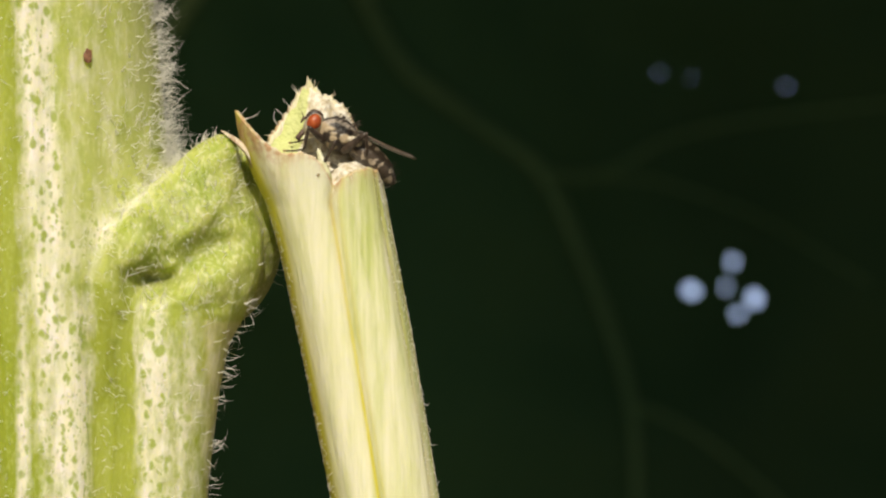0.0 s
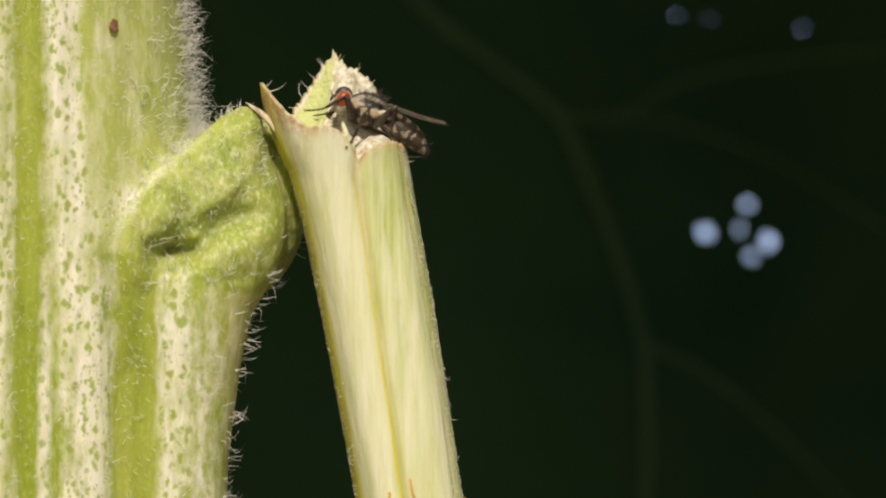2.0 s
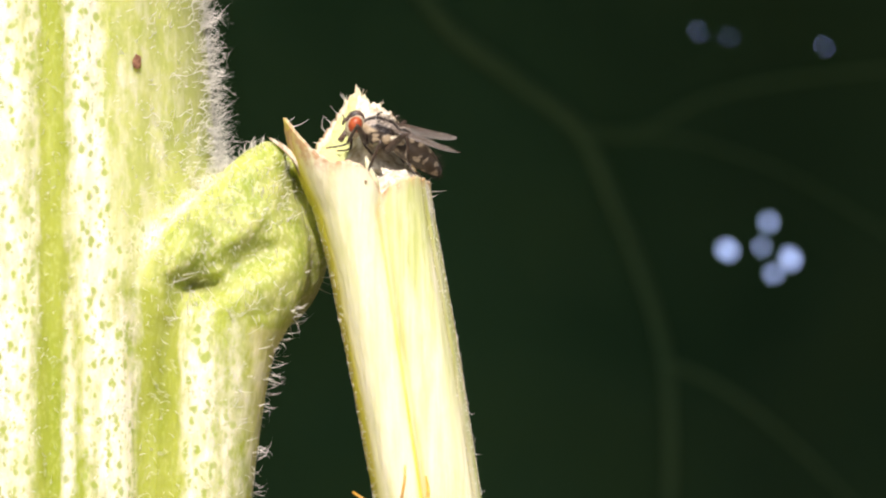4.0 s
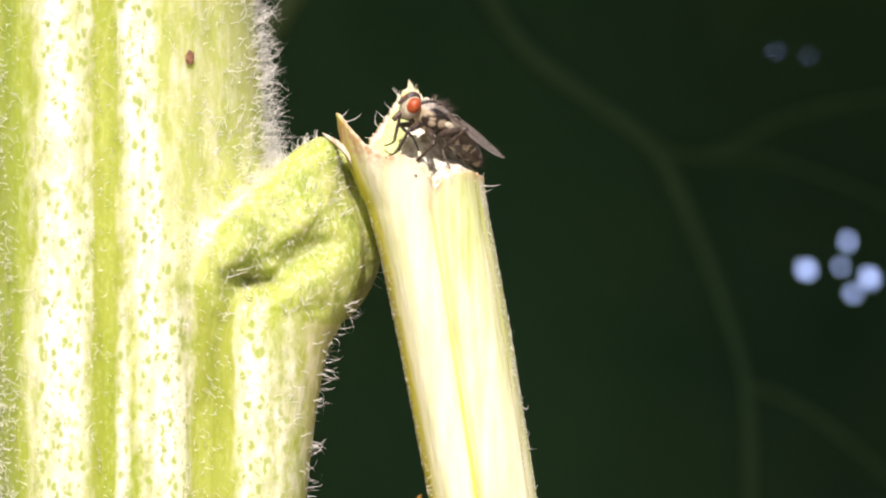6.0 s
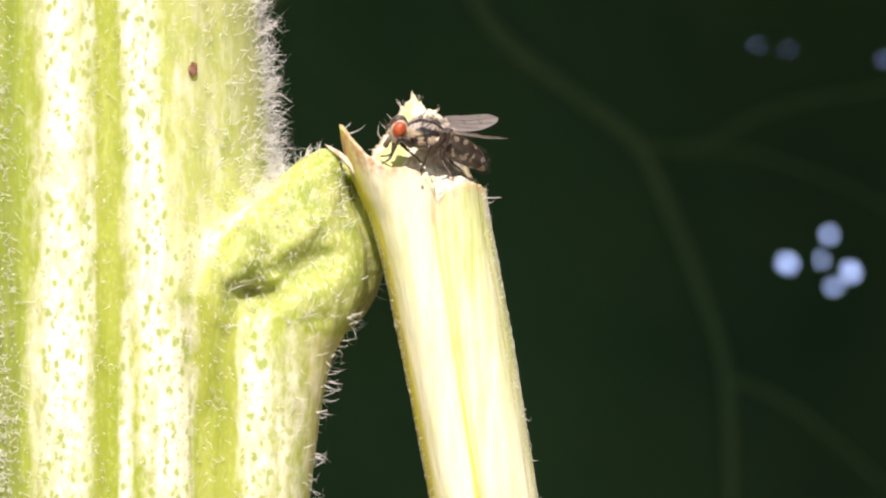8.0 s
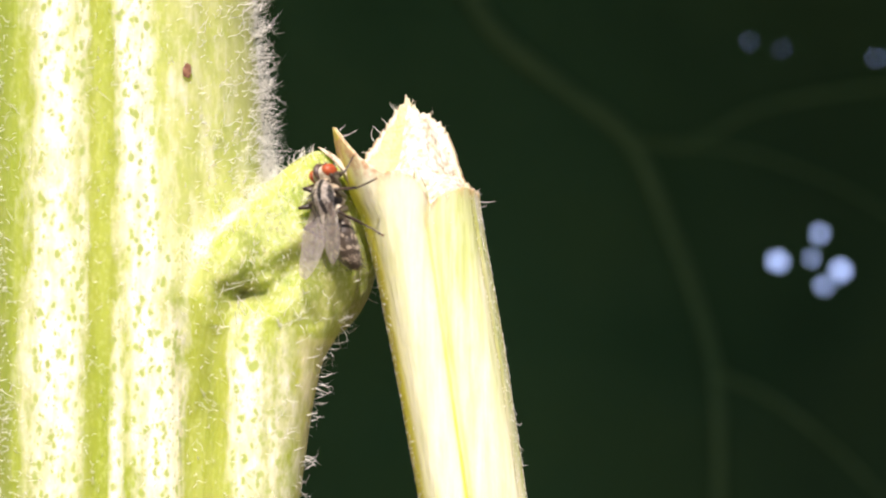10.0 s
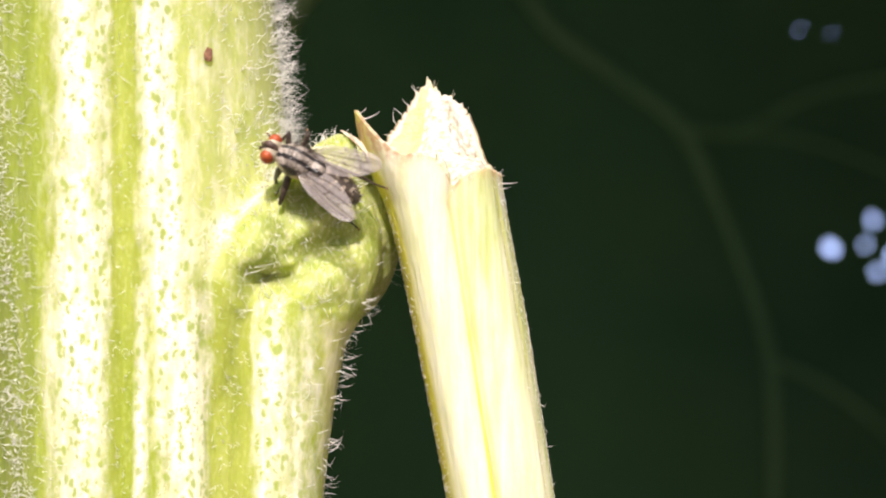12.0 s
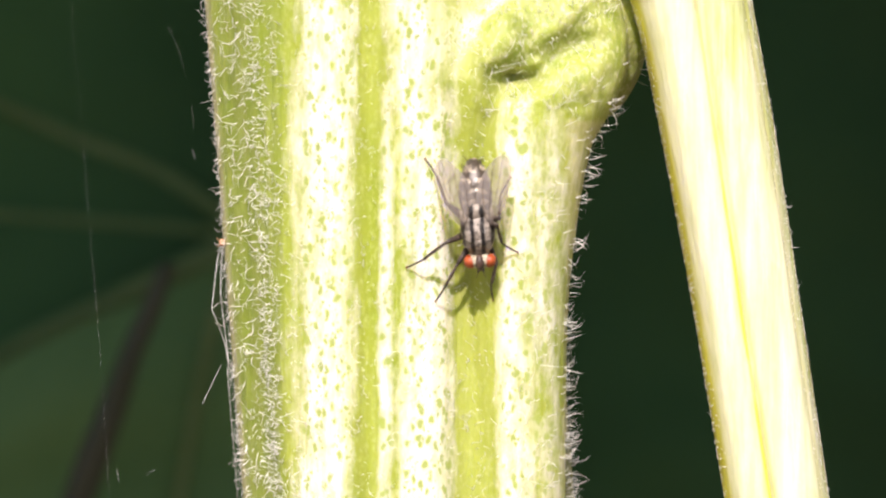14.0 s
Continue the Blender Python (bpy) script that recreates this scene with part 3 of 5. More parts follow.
    bmesh.ops.rotate(bm, verts=bm.verts, matrix=Matrix.Rotation(radians(30), 3, "Z"))
    bmesh.ops.translate(bm, verts=bm.verts, vec=s)
    part("scar", bm, SCAR, stem, "small dark brown scar")


build_stem()


# ---------------------------------------------------------------- the broken stalk that hangs from the stub
def stalk_mid(b):
    """Middle and half width, in plan units."""
    rows = (0, 112, 250, 290, 345, 400, 600, 740, 882, 1212, 1600)
    mids = (772, 774, 777, 779, 790, 804, 842, 867, 891, 945, 1008)
    halves = (106, 106, 106, 106, 104, 101, 98, 96, 93, 90, 87)
    near = [b + d for d in (-36, -18, 0, 18, 36)]
    return float(np.mean(np.interp(near, rows, mids))), float(np.mean(np.interp(near, rows, halves)))


STALK_DEPTH = -0.0068


def stalk_crease(b):
    """The angle of the long crease, which wanders to the left on its way down."""
    return float(np.interp(b, (285, 300, 335, 400, 500, 670, 900), (12, 10.5, 4, 1.0, -2, -5.5, -8.5)))


def stalk_shape(phi, b):
    fold = float(np.interp(b, (250, 330, 450), (0.10, 0.13, 0.15)))
    return 1 - fold * bell(phi, stalk_crease(b), 6) + 0.05 * bell(phi, -34, 16) + 0.05 * bell(phi, 42, 16) - 0.012 * bell(phi, 26, 3) - 0.012 * bell(phi, 58, 3) - 0.06 * bell(phi, 178, 14) - 0.06 * bell(phi, -178, 14)


def stalk_top(phi):
    """How high the torn rim stands at an angle, in plan units (smaller is higher). A pointed flap stands up at the front left."""
    x = math.sin(radians(phi))
    if abs(phi) <= 90:
        b = np.interp(x, (-1, -0.97, -0.92, -0.85, -0.70, -0.56, -0.44, -0.12, 0.02, 0.12, 0.2, 0.3, 0.5, 0.7, 0.9, 1), (222, 196, 167, 186, 210, 232, 245, 248, 266, 286, 303, 292, 279, 272, 276, 284))
    else:
        b = np.interp(x, (-1, -0.93, -0.8, -0.45, -0.18, -0.1, 0.0, 0.25, 0.5, 0.62, 0.72, 0.8, 1), (222, 250, 214, 150, 110, 116, 132, 142, 168, 196, 236, 262, 284))
    ragged = 0.8 if abs(phi) < 100 else 2.0
    return float(b) + 3 * noise.noise(Vector((phi * 0.11, 0, 5))) + ragged * (5 * noise.noise(Vector((phi * 0.35, 0, 8))) + 3 * noise.noise(Vector((phi * 1.1, 0, 2)))) + (5.5 * noise.noise(Vector((phi * 0.93, 3, 2))) if abs(phi) > 112 else 0)


def stalk_point(phi, b, inset=0.0, reach=1.0):
    """A place on the stalk's wall (inset in plan units); the front left wall leans out towards its flap."""
    m, half = stalk_mid(b)
    x = math.sin(radians(phi))
    lean = -0.30 * max(0.0, 330 - b) * min(1.0, max(0.0, -x * 1.7)) * (1 / (1 + math.exp((abs(phi) - 112) / 7))) * reach
    r = (half - inset) * U * stalk_shape(phi, b) * reach
    return lay(m + lean, b, STALK_DEPTH) + Vector((x * r, -math.cos(radians(phi)) * r * 0.92, 0))


def build_stalk():
    stalk = thing("broken_leaf_stalk", "snapped pale green leaf stalk hanging down, torn white end", "leaf stalk")
    sides, rows = 240, 80
    verts, faces, crease, torn, fresh = [], [], [], [], []
    for i in range(rows + 1):
        for j in range(sides):
            phi = -180 + 360 * j / sides
            s = i / rows
            top = stalk_top(phi)
            b = top + (1560 - top) * s**1.35
            verts.append(stalk_point(phi, b, -1.2 * noise.noise(Vector((phi * 0.06, b * 0.006, 1))) - 0.5 * noise.noise(Vector((phi * 0.3, b * 0.012, 4)))))
            crease.append((0.75 + 0.35 * (b > 560)) * bell(phi, stalk_crease(b), 2.2) + 0.35 * bell(phi, stalk_crease(b) + 7, 2) + 1.8 * bell(phi, -77, 18) + 0.5 * bell(phi, 86, 11) + 0.3 * bell(phi, 58, 6))
            flap = bell(math.sin(radians(phi)), -0.72, 0.28) * (abs(phi) < 100)
            torn.append(0.95 * flap * max(0.0, min(1.0, (256 - b) / 30)) + math.exp(-max(0, b - top) / (9.0 + 30 * flap)) + 0.75 * bell(phi, stalk_crease(b) - 1, 2.2) * math.exp(-max(0, b - top) / 110.0))
            fresh.append(1 / (1 + math.exp(-(phi - stalk_crease(b)) / 3.0)) * (0.9 - 0.55 / (1 + math.exp(-(b - 600) / 60))) + 0.8 * bell(phi, 76, 14))
    for i in range(rows):
        for j in range(sides):
            k = (j + 1) % sides
            faces.append((i * sides + j, i * sides + k, (i + 1) * sides + k, (i + 1) * sides + j))
    # a wall thickness: the inner skin runs down from the rim
    inner = len(verts)
    for i in range(6):
        for j in range(sides):
            phi = -180 + 360 * j / sides
            top = stalk_top(phi)
            b = top + i * 14 + 1
            verts.append(stalk_point(phi, b, 7 + 2 * i))
            crease.append(0.0)
            torn.append(0.3)
            fresh.append(0.0)
    for j in range(sides):
        k = (j + 1) % sides
        faces.append((k, j, inner + j, inner + k))
        for i in range(5):
            o = inner + i * sides
            faces.append((o + k, o + j, o + sides + j, o + sides + k))
    faces.append(tuple(rows * sides + j for j in range(sides)))
    me = raw_mesh("skin", verts, faces, STALK_SKIN)
    set_attribute(me, "crease", crease)
    set_attribute(me, "torn", torn)
    set_attribute(me, "fresh", fresh)
    SKINS.append(part("skin", me, None, stalk, "pale yellow-green ribbed skin with browned torn rim"))

    # pith: a lumpy filling, high at the back
    bm = bmesh.new()
    rings, green = [], bm.verts.layers.float.new("fresh")
    for i in range(26):
        k = i / 25
        ring = []
        for j in range(90):
            phi = -180 + 360 * j / 90
            top = stalk_top(phi)
            x = math.sin(radians(phi)) * k
            y = -math.cos(radians(phi)) * k
            level = 250 - 118 * max(0, y + 0.15) ** 0.8 * bell(x, 0.02, 0.42) + 18 * (1 - k) + 30 * bell(x, 0.17, 0.2) * max(0, -y)
            b = level * (1 - k**4) + (top + 7) * k**4
            b += (10 * noise.noise(Vector((x * 5, y * 5, 2))) + 6 * noise.noise(Vector((x * 14, y * 14, 7)))) * (1 if y > 0 else 0.5)
            ring.append(bm.verts.new(stalk_point(phi, b, 8, k)))
            ring[-1][green] = (y > 0) * min(1, max(0, (-x - 0.07 - 0.0016 * (b - 112)) * 8))
        rings.append(ring)
    for p, q in zip(rings, rings[1:]):
        for j in range(90):
            bm.faces.new((p[j], p[(j + 1) % 90], q[(j + 1) % 90], q[j]))
    bmesh.ops.remove_doubles(bm, verts=bm.verts, dist=1e-6)
    part("pith", bm, PITH, stalk, "torn fibrous white pith")

    # the dried strip that still holds the stalk, and a splinter on the rim
    def shred(name, rows, material, label, thick=6):
        bm = bmesh.new()
        browned = []
        path = glide(rows, 6)
        last = None
        for a, b, d, wide in path:
            ring = []
            for s, q in ((-1, 0), (-0.5, -1), (0.5, -1), (1, 0), (0, 0.6)):
                ring.append(bm.verts.new(lay(a + s * wide * 1.2, b + s * wide * 0.3, (d + q * thick * 0.02) * 0.001)))
                browned.append(max(0, 1.3 - (b - rows[0][1]) / 48) + 1.6 * (s == 1) * (b < 300) + 1.1 * (s == 0.5) * (b < 255) + 0.35 * (s == -1) * (b < 290))
            if last:
                for j in range(5):
                    bm.faces.new((last[j], last[(j + 1) % 5], ring[(j + 1) % 5], ring[j]))
            else:
                bm.faces.new(ring[::-1])
            last = ring
        bm.faces.new(last)
        strip = part(name, bm, material, stalk, label)
        set_attribute(strip.data, "torn", np.clip(browned, 0, 1))
        set_attribute(strip.data, "fresh", [0.5] * len(browned))
    shred("shred", [(604, 203, -7.2, 3), (618, 212, -7.6, 9), (636, 226, -8.0, 11), (654, 246, -8.3, 10), (664, 272, -8.0, 7)], DRY_PALE, "pale dried strip of skin at the fold")
    shred("shred", [(774, 236, -9.6, 2), (778, 252, -9.8, 6), (784, 276, -9.8, 10), (790, 300, -9.6, 8)], PITH, "white splinter on the rim")

    def weigh(p, nrm):
        bb = 441 - p[:, 2] / U
        side = np.abs(nrm[:, 0])
        return ((bb > 285) & (bb < 1500) & (nrm[:, 1] < 0.5)) * (0.12 + 2.8 * (side > 0.9) + 2.0 * bell(nrm[:, 0], 0.16, 0.10) + 1.6 * bell(nrm[:, 0], -0.45, 0.08) + 0.8 * bell(nrm[:, 0], -0.75, 0.15))
    places, normals, rng = surface_samples(me, 3400, weigh, 9)
    part("hairs", hair_mesh("hairs", places, normals, 0.00048 * rng.uniform(0.4, 1.6, len(places)), rng, 2.8e-5, 0.8, (0, -0.1, 0.1), 0.45, 0.4), None, stalk, "tiny white hairs")
    tagged(stalk.children[-1], kind="stuff")
    # a few longer single hairs: on the flap, beside the rim and on the outer edge
    lone = [(-62, 186, (0.9, -0.2, 0.1), 0.0017), (-66, 178, (0.8, -0.2, 0.25), 0.0009), (-140, 196, (-0.4, -0.2, 0.9), 0.0013), (-146, 178, (-0.7, -0.2, 0.6), 0.0010),
            (-152, 158, (-0.8, -0.3, 0.4), 0.0009), (-160, 138, (-0.7, -0.3, 0.7), 0.0008), (88, 297, (1.0, 0, -0.05), 0.0013), (86, 306, (0.9, 0, 0.1), 0.0006)]
    at = np.array([stalk_point(q, max(b, stalk_top(q) + 3), 1) for q, b, _, _ in lone])
    out = np.array([w for _, _, w, _ in lone])
    part("hairs", hair_mesh("hairs", at, out, np.array([k for *_, k in lone]), rng, 3.4e-5, 0.3, (0, 0, 0), 0.05, 0.3), None, stalk, "single longer white hairs")
    # frayed fibres on the torn rim at the back
    n = 64
    ph = np.concatenate([rng.uniform(118, 180, n // 2), rng.uniform(-180, -120, n - n // 2)])
    base = []
    for q in ph:
        b = stalk_top(q) + 3
        base.append(stalk_point(q, b, 4))
    up = np.tile(np.array((0, 0, 1.0)), (n, 1))
    fibres = hair_mesh("fibres", np.array(base), up, 0.0004 * rng.uniform(0.15, 1.0, n) ** 1.5 * 1.6, rng, 3.6e-5, 0.9, (0, 0, 0), 0.7, 0.5)
    fibres.materials.clear()
    fibres.materials.append(PITH)
    part("fibres", fibres, None, stalk, "frayed pale fibres")
    tagged(stalk.children[-1], kind="stuff")
    return stalk


build_stalk()


# ---------------------------------------------------------------- the large leaf behind
HOLES = ((1433, 390, 10.5), (1507, 340, 7.4), (1494, 384, 5.6), (1545, 405, 10.8), (1515, 432, 7.0), (1380, 4, 2.3), (1436, 12, 1.8), (1604, 28, 2.8))


def leaf_surface(a, b):
    return LEAF_BACK + 0.010 * noise.noise(Vector((a * 0.0011, b * 0.0011, 4))) + 0.0035 * noise.noise(Vector((a * 0.004, b * 0.004, 9)))


def build_back_leaf():
    leaf = thing("broad_leaf", "large dark green shaded leaf with paler veins behind the stem", "leaf")
    step = 8
    cols, rows = np.arange(-1700, 2901, step), np.arange(-1500, 2101, step)
    index, verts, faces = {}, [], []

    def inside(a, b):
        q = math.atan2(b - 300, a - 600)
        edge = 1 + 0.05 * math.sin(5 * q) + 0.03 * math.sin(23 * q) + 0.015 * math.sin(61 * q)
        if ((a - 600) / 2150) ** 2 + ((b - 300) / 1680) ** 2 > edge * edge:
            return False
        return True

    for i, a in enumerate(cols):
        for j, b in enumerate(rows):
            if inside(a, b):
                index[i, j] = len(verts)
                verts.append(lay(a, b, leaf_surface(a, b)))
    # a round hole in each block of four by four cells
    cut = set()
    for a, b, r in HOLES:
        i, j = round((a - cols[0]) / step) - 2, round((b - rows[0]) / step) - 2
        cut |= {(i + p, j + q) for p in range(4) for q in range(4)}
        border = [(i + p, j) for p in range(4)] + [(i + 4, j + q) for q in range(4)] + [(i + 4 - p, j + 4) for p in range(4)] + [(i, j + 4 - q) for q in range(4)]
        ring = []
        for k in border:
            q = math.atan2(rows[k[1]] - b, cols[k[0]] - a)
            rough = r * (1 + 0.12 * math.sin(2 * q + a) + 0.06 * math.sin(5 * q + b))
            ring.append(len(verts))
            u, v = a + rough * math.cos(q), b + rough * math.sin(q)
            verts.append(lay(u, v, leaf_surface(u, v)))
        for k in range(16):
            faces.append((index[border[k]], index[border[(k + 1) % 16]], ring[(k + 1) % 16], ring[k]))
    for i, j in index:
        ring = [index.get(k) for k in ((i, j), (i + 1, j), (i + 1, j + 1), (i, j + 1))]
        if None not in ring and (i, j) not in cut:
            faces.append(tuple(ring))
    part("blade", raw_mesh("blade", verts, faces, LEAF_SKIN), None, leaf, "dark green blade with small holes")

    def vein(rows, skin=VEIN_SKIN):
        bm = bmesh.new()
        path = []
        for a, b, r in glide(rows, 8):
            p = lay(a, b, leaf_surface(a, b) - r * U * 0.45)
            path.append((*p, r * U))
        tube(bm, path, 10)
        part("vein", bm, skin, leaf)
    vein([(760, -420, 30), (850, -150, 26), (930, -10, 22), (1050, 85, 21), (1165, 175, 20), (1235, 320, 18), (1285, 450, 17), (1322, 580, 16), (1332, 740, 15), (1326, 900, 14), (1300, 1200, 10)])
    vein([(1165, 175, 14), (1230, 186, 12), (1300, 172, 11), (1400, 120, 9), (1560, 86, 8), (1800, 60, 5)])
    vein([(1240, 190, 8), (1340, 190, 7), (1450, 220, 6), (1570, 270, 5), (1750, 380, 4)])
    vein([(1322, 590, 11), (1400, 620, 9), (1490, 680, 8), (1620, 800, 6), (1800, 1000, 4)])
    vein([(760, -420, 22), (500, -60, 26), (250, 400, 30), (60, 700, 34), (-40, 770, 30), (-220, 855, 24), (-440, 965, 22), (-700, 1120, 16), (-1100, 1300, 8)], VEIN_PALE)
    vein([(-30, 720, 20), (-150, 640, 19), (-300, 580, 18), (-440, 520, 17), (-700, 400, 13), (-1100, 200, 7)], VEIN_PALE)
    vein([(-30, 745, 14), (-200, 730, 13), (-440, 715, 12), (-800, 690, 8)], VEIN_PALE)
    vein([(20, 770, 20), (-60, 950, 18), (-110, 1150, 16), (-160, 1500, 12)], VEIN_PALE)
    bm = bmesh.new()
    tube(bm, [(*lay(a, b, d), r) for a, b, d, r in glide([(760, -420, LEAF_BACK, 0.002), (700, 200, 0.20, 0.0035), (500, 2600, 0.28, 0.0045), (400, 8600, 0.15, 0.005)], 8)], 14)
    part("stalk", bm, VEIN_SKIN, leaf)
    return leaf


BACK_LEAF = build_back_leaf()


def build_low_leaf():
    """A paler leaf low beside the stem, with its reddish stalk."""
    leaf = thing("low_leaf", "paler green leaf low behind the stem on reddish stalk", "leaf")
    bm = bmesh.new()
    bmesh.ops.create_grid(bm, x_segments=40, y_segments=40, size=1)
    for v in bm.verts:
        x, y = (v.co.x + 1) / 2, (v.co.y + 1) / 2
        a = 60 - 1450 * x
        b = 790 + (-40 - a) * 0.49 + 6 * math.sin(x * 17) + (1100 - 250 * x) * y
        v.co = lay(a, b, 0.118 + 0.010 * y + 0.006 * noise.noise(Vector((x * 4, y * 4, 5))))
    part("blade", bm, LOW_LEAF, leaf)
    bm = bmesh.new()
    rows = [(-140, 800, 0.106, 20), (-170, 880, 0.106, 24), (-205, 960, 0.106, 28), (-240, 1060, 0.107, 34), (-285, 1180, 0.108, 40), (-330, 1320, 0.109, 32), (-400, 1700, 0.112, 34), (-450, 2600, 0.115, 40), (-470, 4200, 0.118, 48), (-480, 6400, 0.12, 54), (-485, 8600, 0.12, 60)]
    tube(bm, [(*lay(a, b, d), r * U) for a, b, d, r in glide(rows, 6)], 12)
    part("stalk", bm, RED_STALK, leaf, "dull reddish stalk")
    bm = bmesh.new()
    tube(bm, [(*lay(a, b, d), r * U) for a, b, d, r in glide([(-28, 800, 0.116, 15), (-70, 950, 0.118, 16), (-108, 1150, 0.121, 15), (-150, 1420, 0.124, 12), (-190, 1700, 0.126, 8)], 6)], 10)
    part("vein", bm, VEIN_PALE, leaf)


build_low_leaf()


def build_shading_leaf():
    """An unseen leaf, added overhead to keep the sun off the one behind."""
    leaf = thing("overhead_leaf", "unseen broad green leaf added above the stem to shade the one below", "leaf")
    bm = bmesh.new()
    bmesh.ops.create_grid(bm, x_segments=60, y_segments=60, size=1)
    for v in list(bm.verts):
        x, y = v.co.x, v.co.y
        v.co = Vector((0.06 + x * 0.58, 0.262 + y * 0.40, 0.170 + 0.012 * noise.noise(Vector((x * 2, y * 2, 0))) - 0.03 * x * x))
        q = math.atan2(y, x)
        if math.hypot(x, y) > 0.98 + 0.015 * math.sin(9 * q) + 0.012 * math.sin(31 * q):
            bm.verts.remove(v)
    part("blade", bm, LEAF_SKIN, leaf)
    bm = bmesh.new()
    tube(bm, [(-0.036, 0.0, 0.150, 0.006), (-0.030, 0.03, 0.162, 0.004), (0.0, 0.20, 0.168, 0.0028), (0.03, 0.60, 0.170, 0.001)], 12)
    part("midrib", bm, VEIN_SKIN, leaf)


build_shading_leaf()


# ---------------------------------------------------------------- spider threads at the stem's flank
def build_threads():
    def strand(points, radius, label):
        thread = thing("spider_thread", label, "spider web", group="spider threads on the stem")
        for line in points:
            bm = bmesh.new()
            tube(bm, [(*lay(a, b, d * 0.001), radius) for a, b, d in glide(line, 4)], 5)
            part("strand", bm, SILK, thread)
    strand([[(-46, 765, -3), (-53, 800, -3), (-62, 880, -4)], [(-43, 765, -3), (-46, 850, -3), (-36, 935, -3), (-30, 985, -3)],
            [(-62, 880, -4), (-40, 936, -3), (-30, 985, -3)], [(-62, 880, -4), (-46, 868, -3), (-34, 868, -3)], [(-56, 905, -4), (-38, 912, -3)]], 3.0e-5, "tangle of fine white spider silk on the stem's flank")
    strand([[(-34, 985, -3), (-24, 1100, -3), (-14, 1220, -3)]], 1.8e-5, "fine white spider thread along the stem's flank")
    strand([[(-45, 980, -6), (-78, 1050, -8)]], 1.6e-5, "short straight bright spider thread")
    strand([[(-322, -400, -14), (-314, 310, -14), (-297, 520, -14), (-284, 700, -14), (-262, 960, -14), (-225, 1500, -14)]], 0.17e-5, "long taut faint spider thread beside the stem")
    strand([[(-140, 380, -6), (-122, 420, -6), (-108, 470, -6)], [(-98, 520, -6), (-95, 560, -6)]], 0.3e-5, "broken faint spider thread beside the stem")
    strand([[(-97, 596, -6), (-92, 616, -6)], [(-232, 1165, -8), (-228, 1192, -8)], [(-178, 1178, -8), (-164, 1168, -8)]], 0.9e-5, "short scraps of bright spider silk")


build_threads()


def build_mite():
    mite = thing("mite", "tiny orange mite on the stem's hairy flank", "mite")
    bm = bmesh.new()
    blob(bm, lay(-44, 762, -0.003), (0.00022, 0.0002, 0.00028), 12, 8)
    part("body", bm, MITE, mite)
    for s in (-1, 1):
        for k in (-1, 1):
            bm = bmesh.new()
            c = lay(-44, 762, -0.003)
            tube(bm, [(*c, 3e-5), (*(c + Vector((s * 0.0003, -0.0001, k * 0.00025))), 2e-5), (*(c + Vector((s * 0.0004, 0.0, k * 0.0004))), 1.5e-5)], 5)
            part("leg", bm, MITE, mite)


build_mite()


# ---------------------------------------------------------------- insects (millimetres in their own space: x ahead, y to the left, z up)
def mm(*v):
    return tuple(c * 0.001 for c in v)


def limb(bm, rows, sides=8):
    tube(bm, [(x * 0.001, y * 0.001, z * 0.001, r * 0.001) for x, y, z, r in rows], sides)


def bristles(name, places, ways, lengths, thick, seed):
    rng = np.random.default_rng(seed)
    me = hair_mesh(name, np.array(places), np.array(ways), np.array(lengths), rng, thick, 0.2, (-0.25, 0, 0), 0.15)
    me.materials.clear()
    me.materials.append(FLY_BLACK)
    return me


# hip, lengths of thigh, shin and foot, and where the foot stands when nothing else is known
FLY_LEGS = {
    "front": ((2.15, 0.60, -0.85), (1.95, 2.00, 1.65), (4.4, 1.8, -2.0)),
    "middle": ((1.35, 0.75, -0.95), (2.50, 2.30, 1.75), (1.8, 3.6, -2.0)),
    "hind": ((0.35, 0.70, -0.90), (2.60, 2.55, 1.85), (-2.6, 2.9, -2.0)),
}


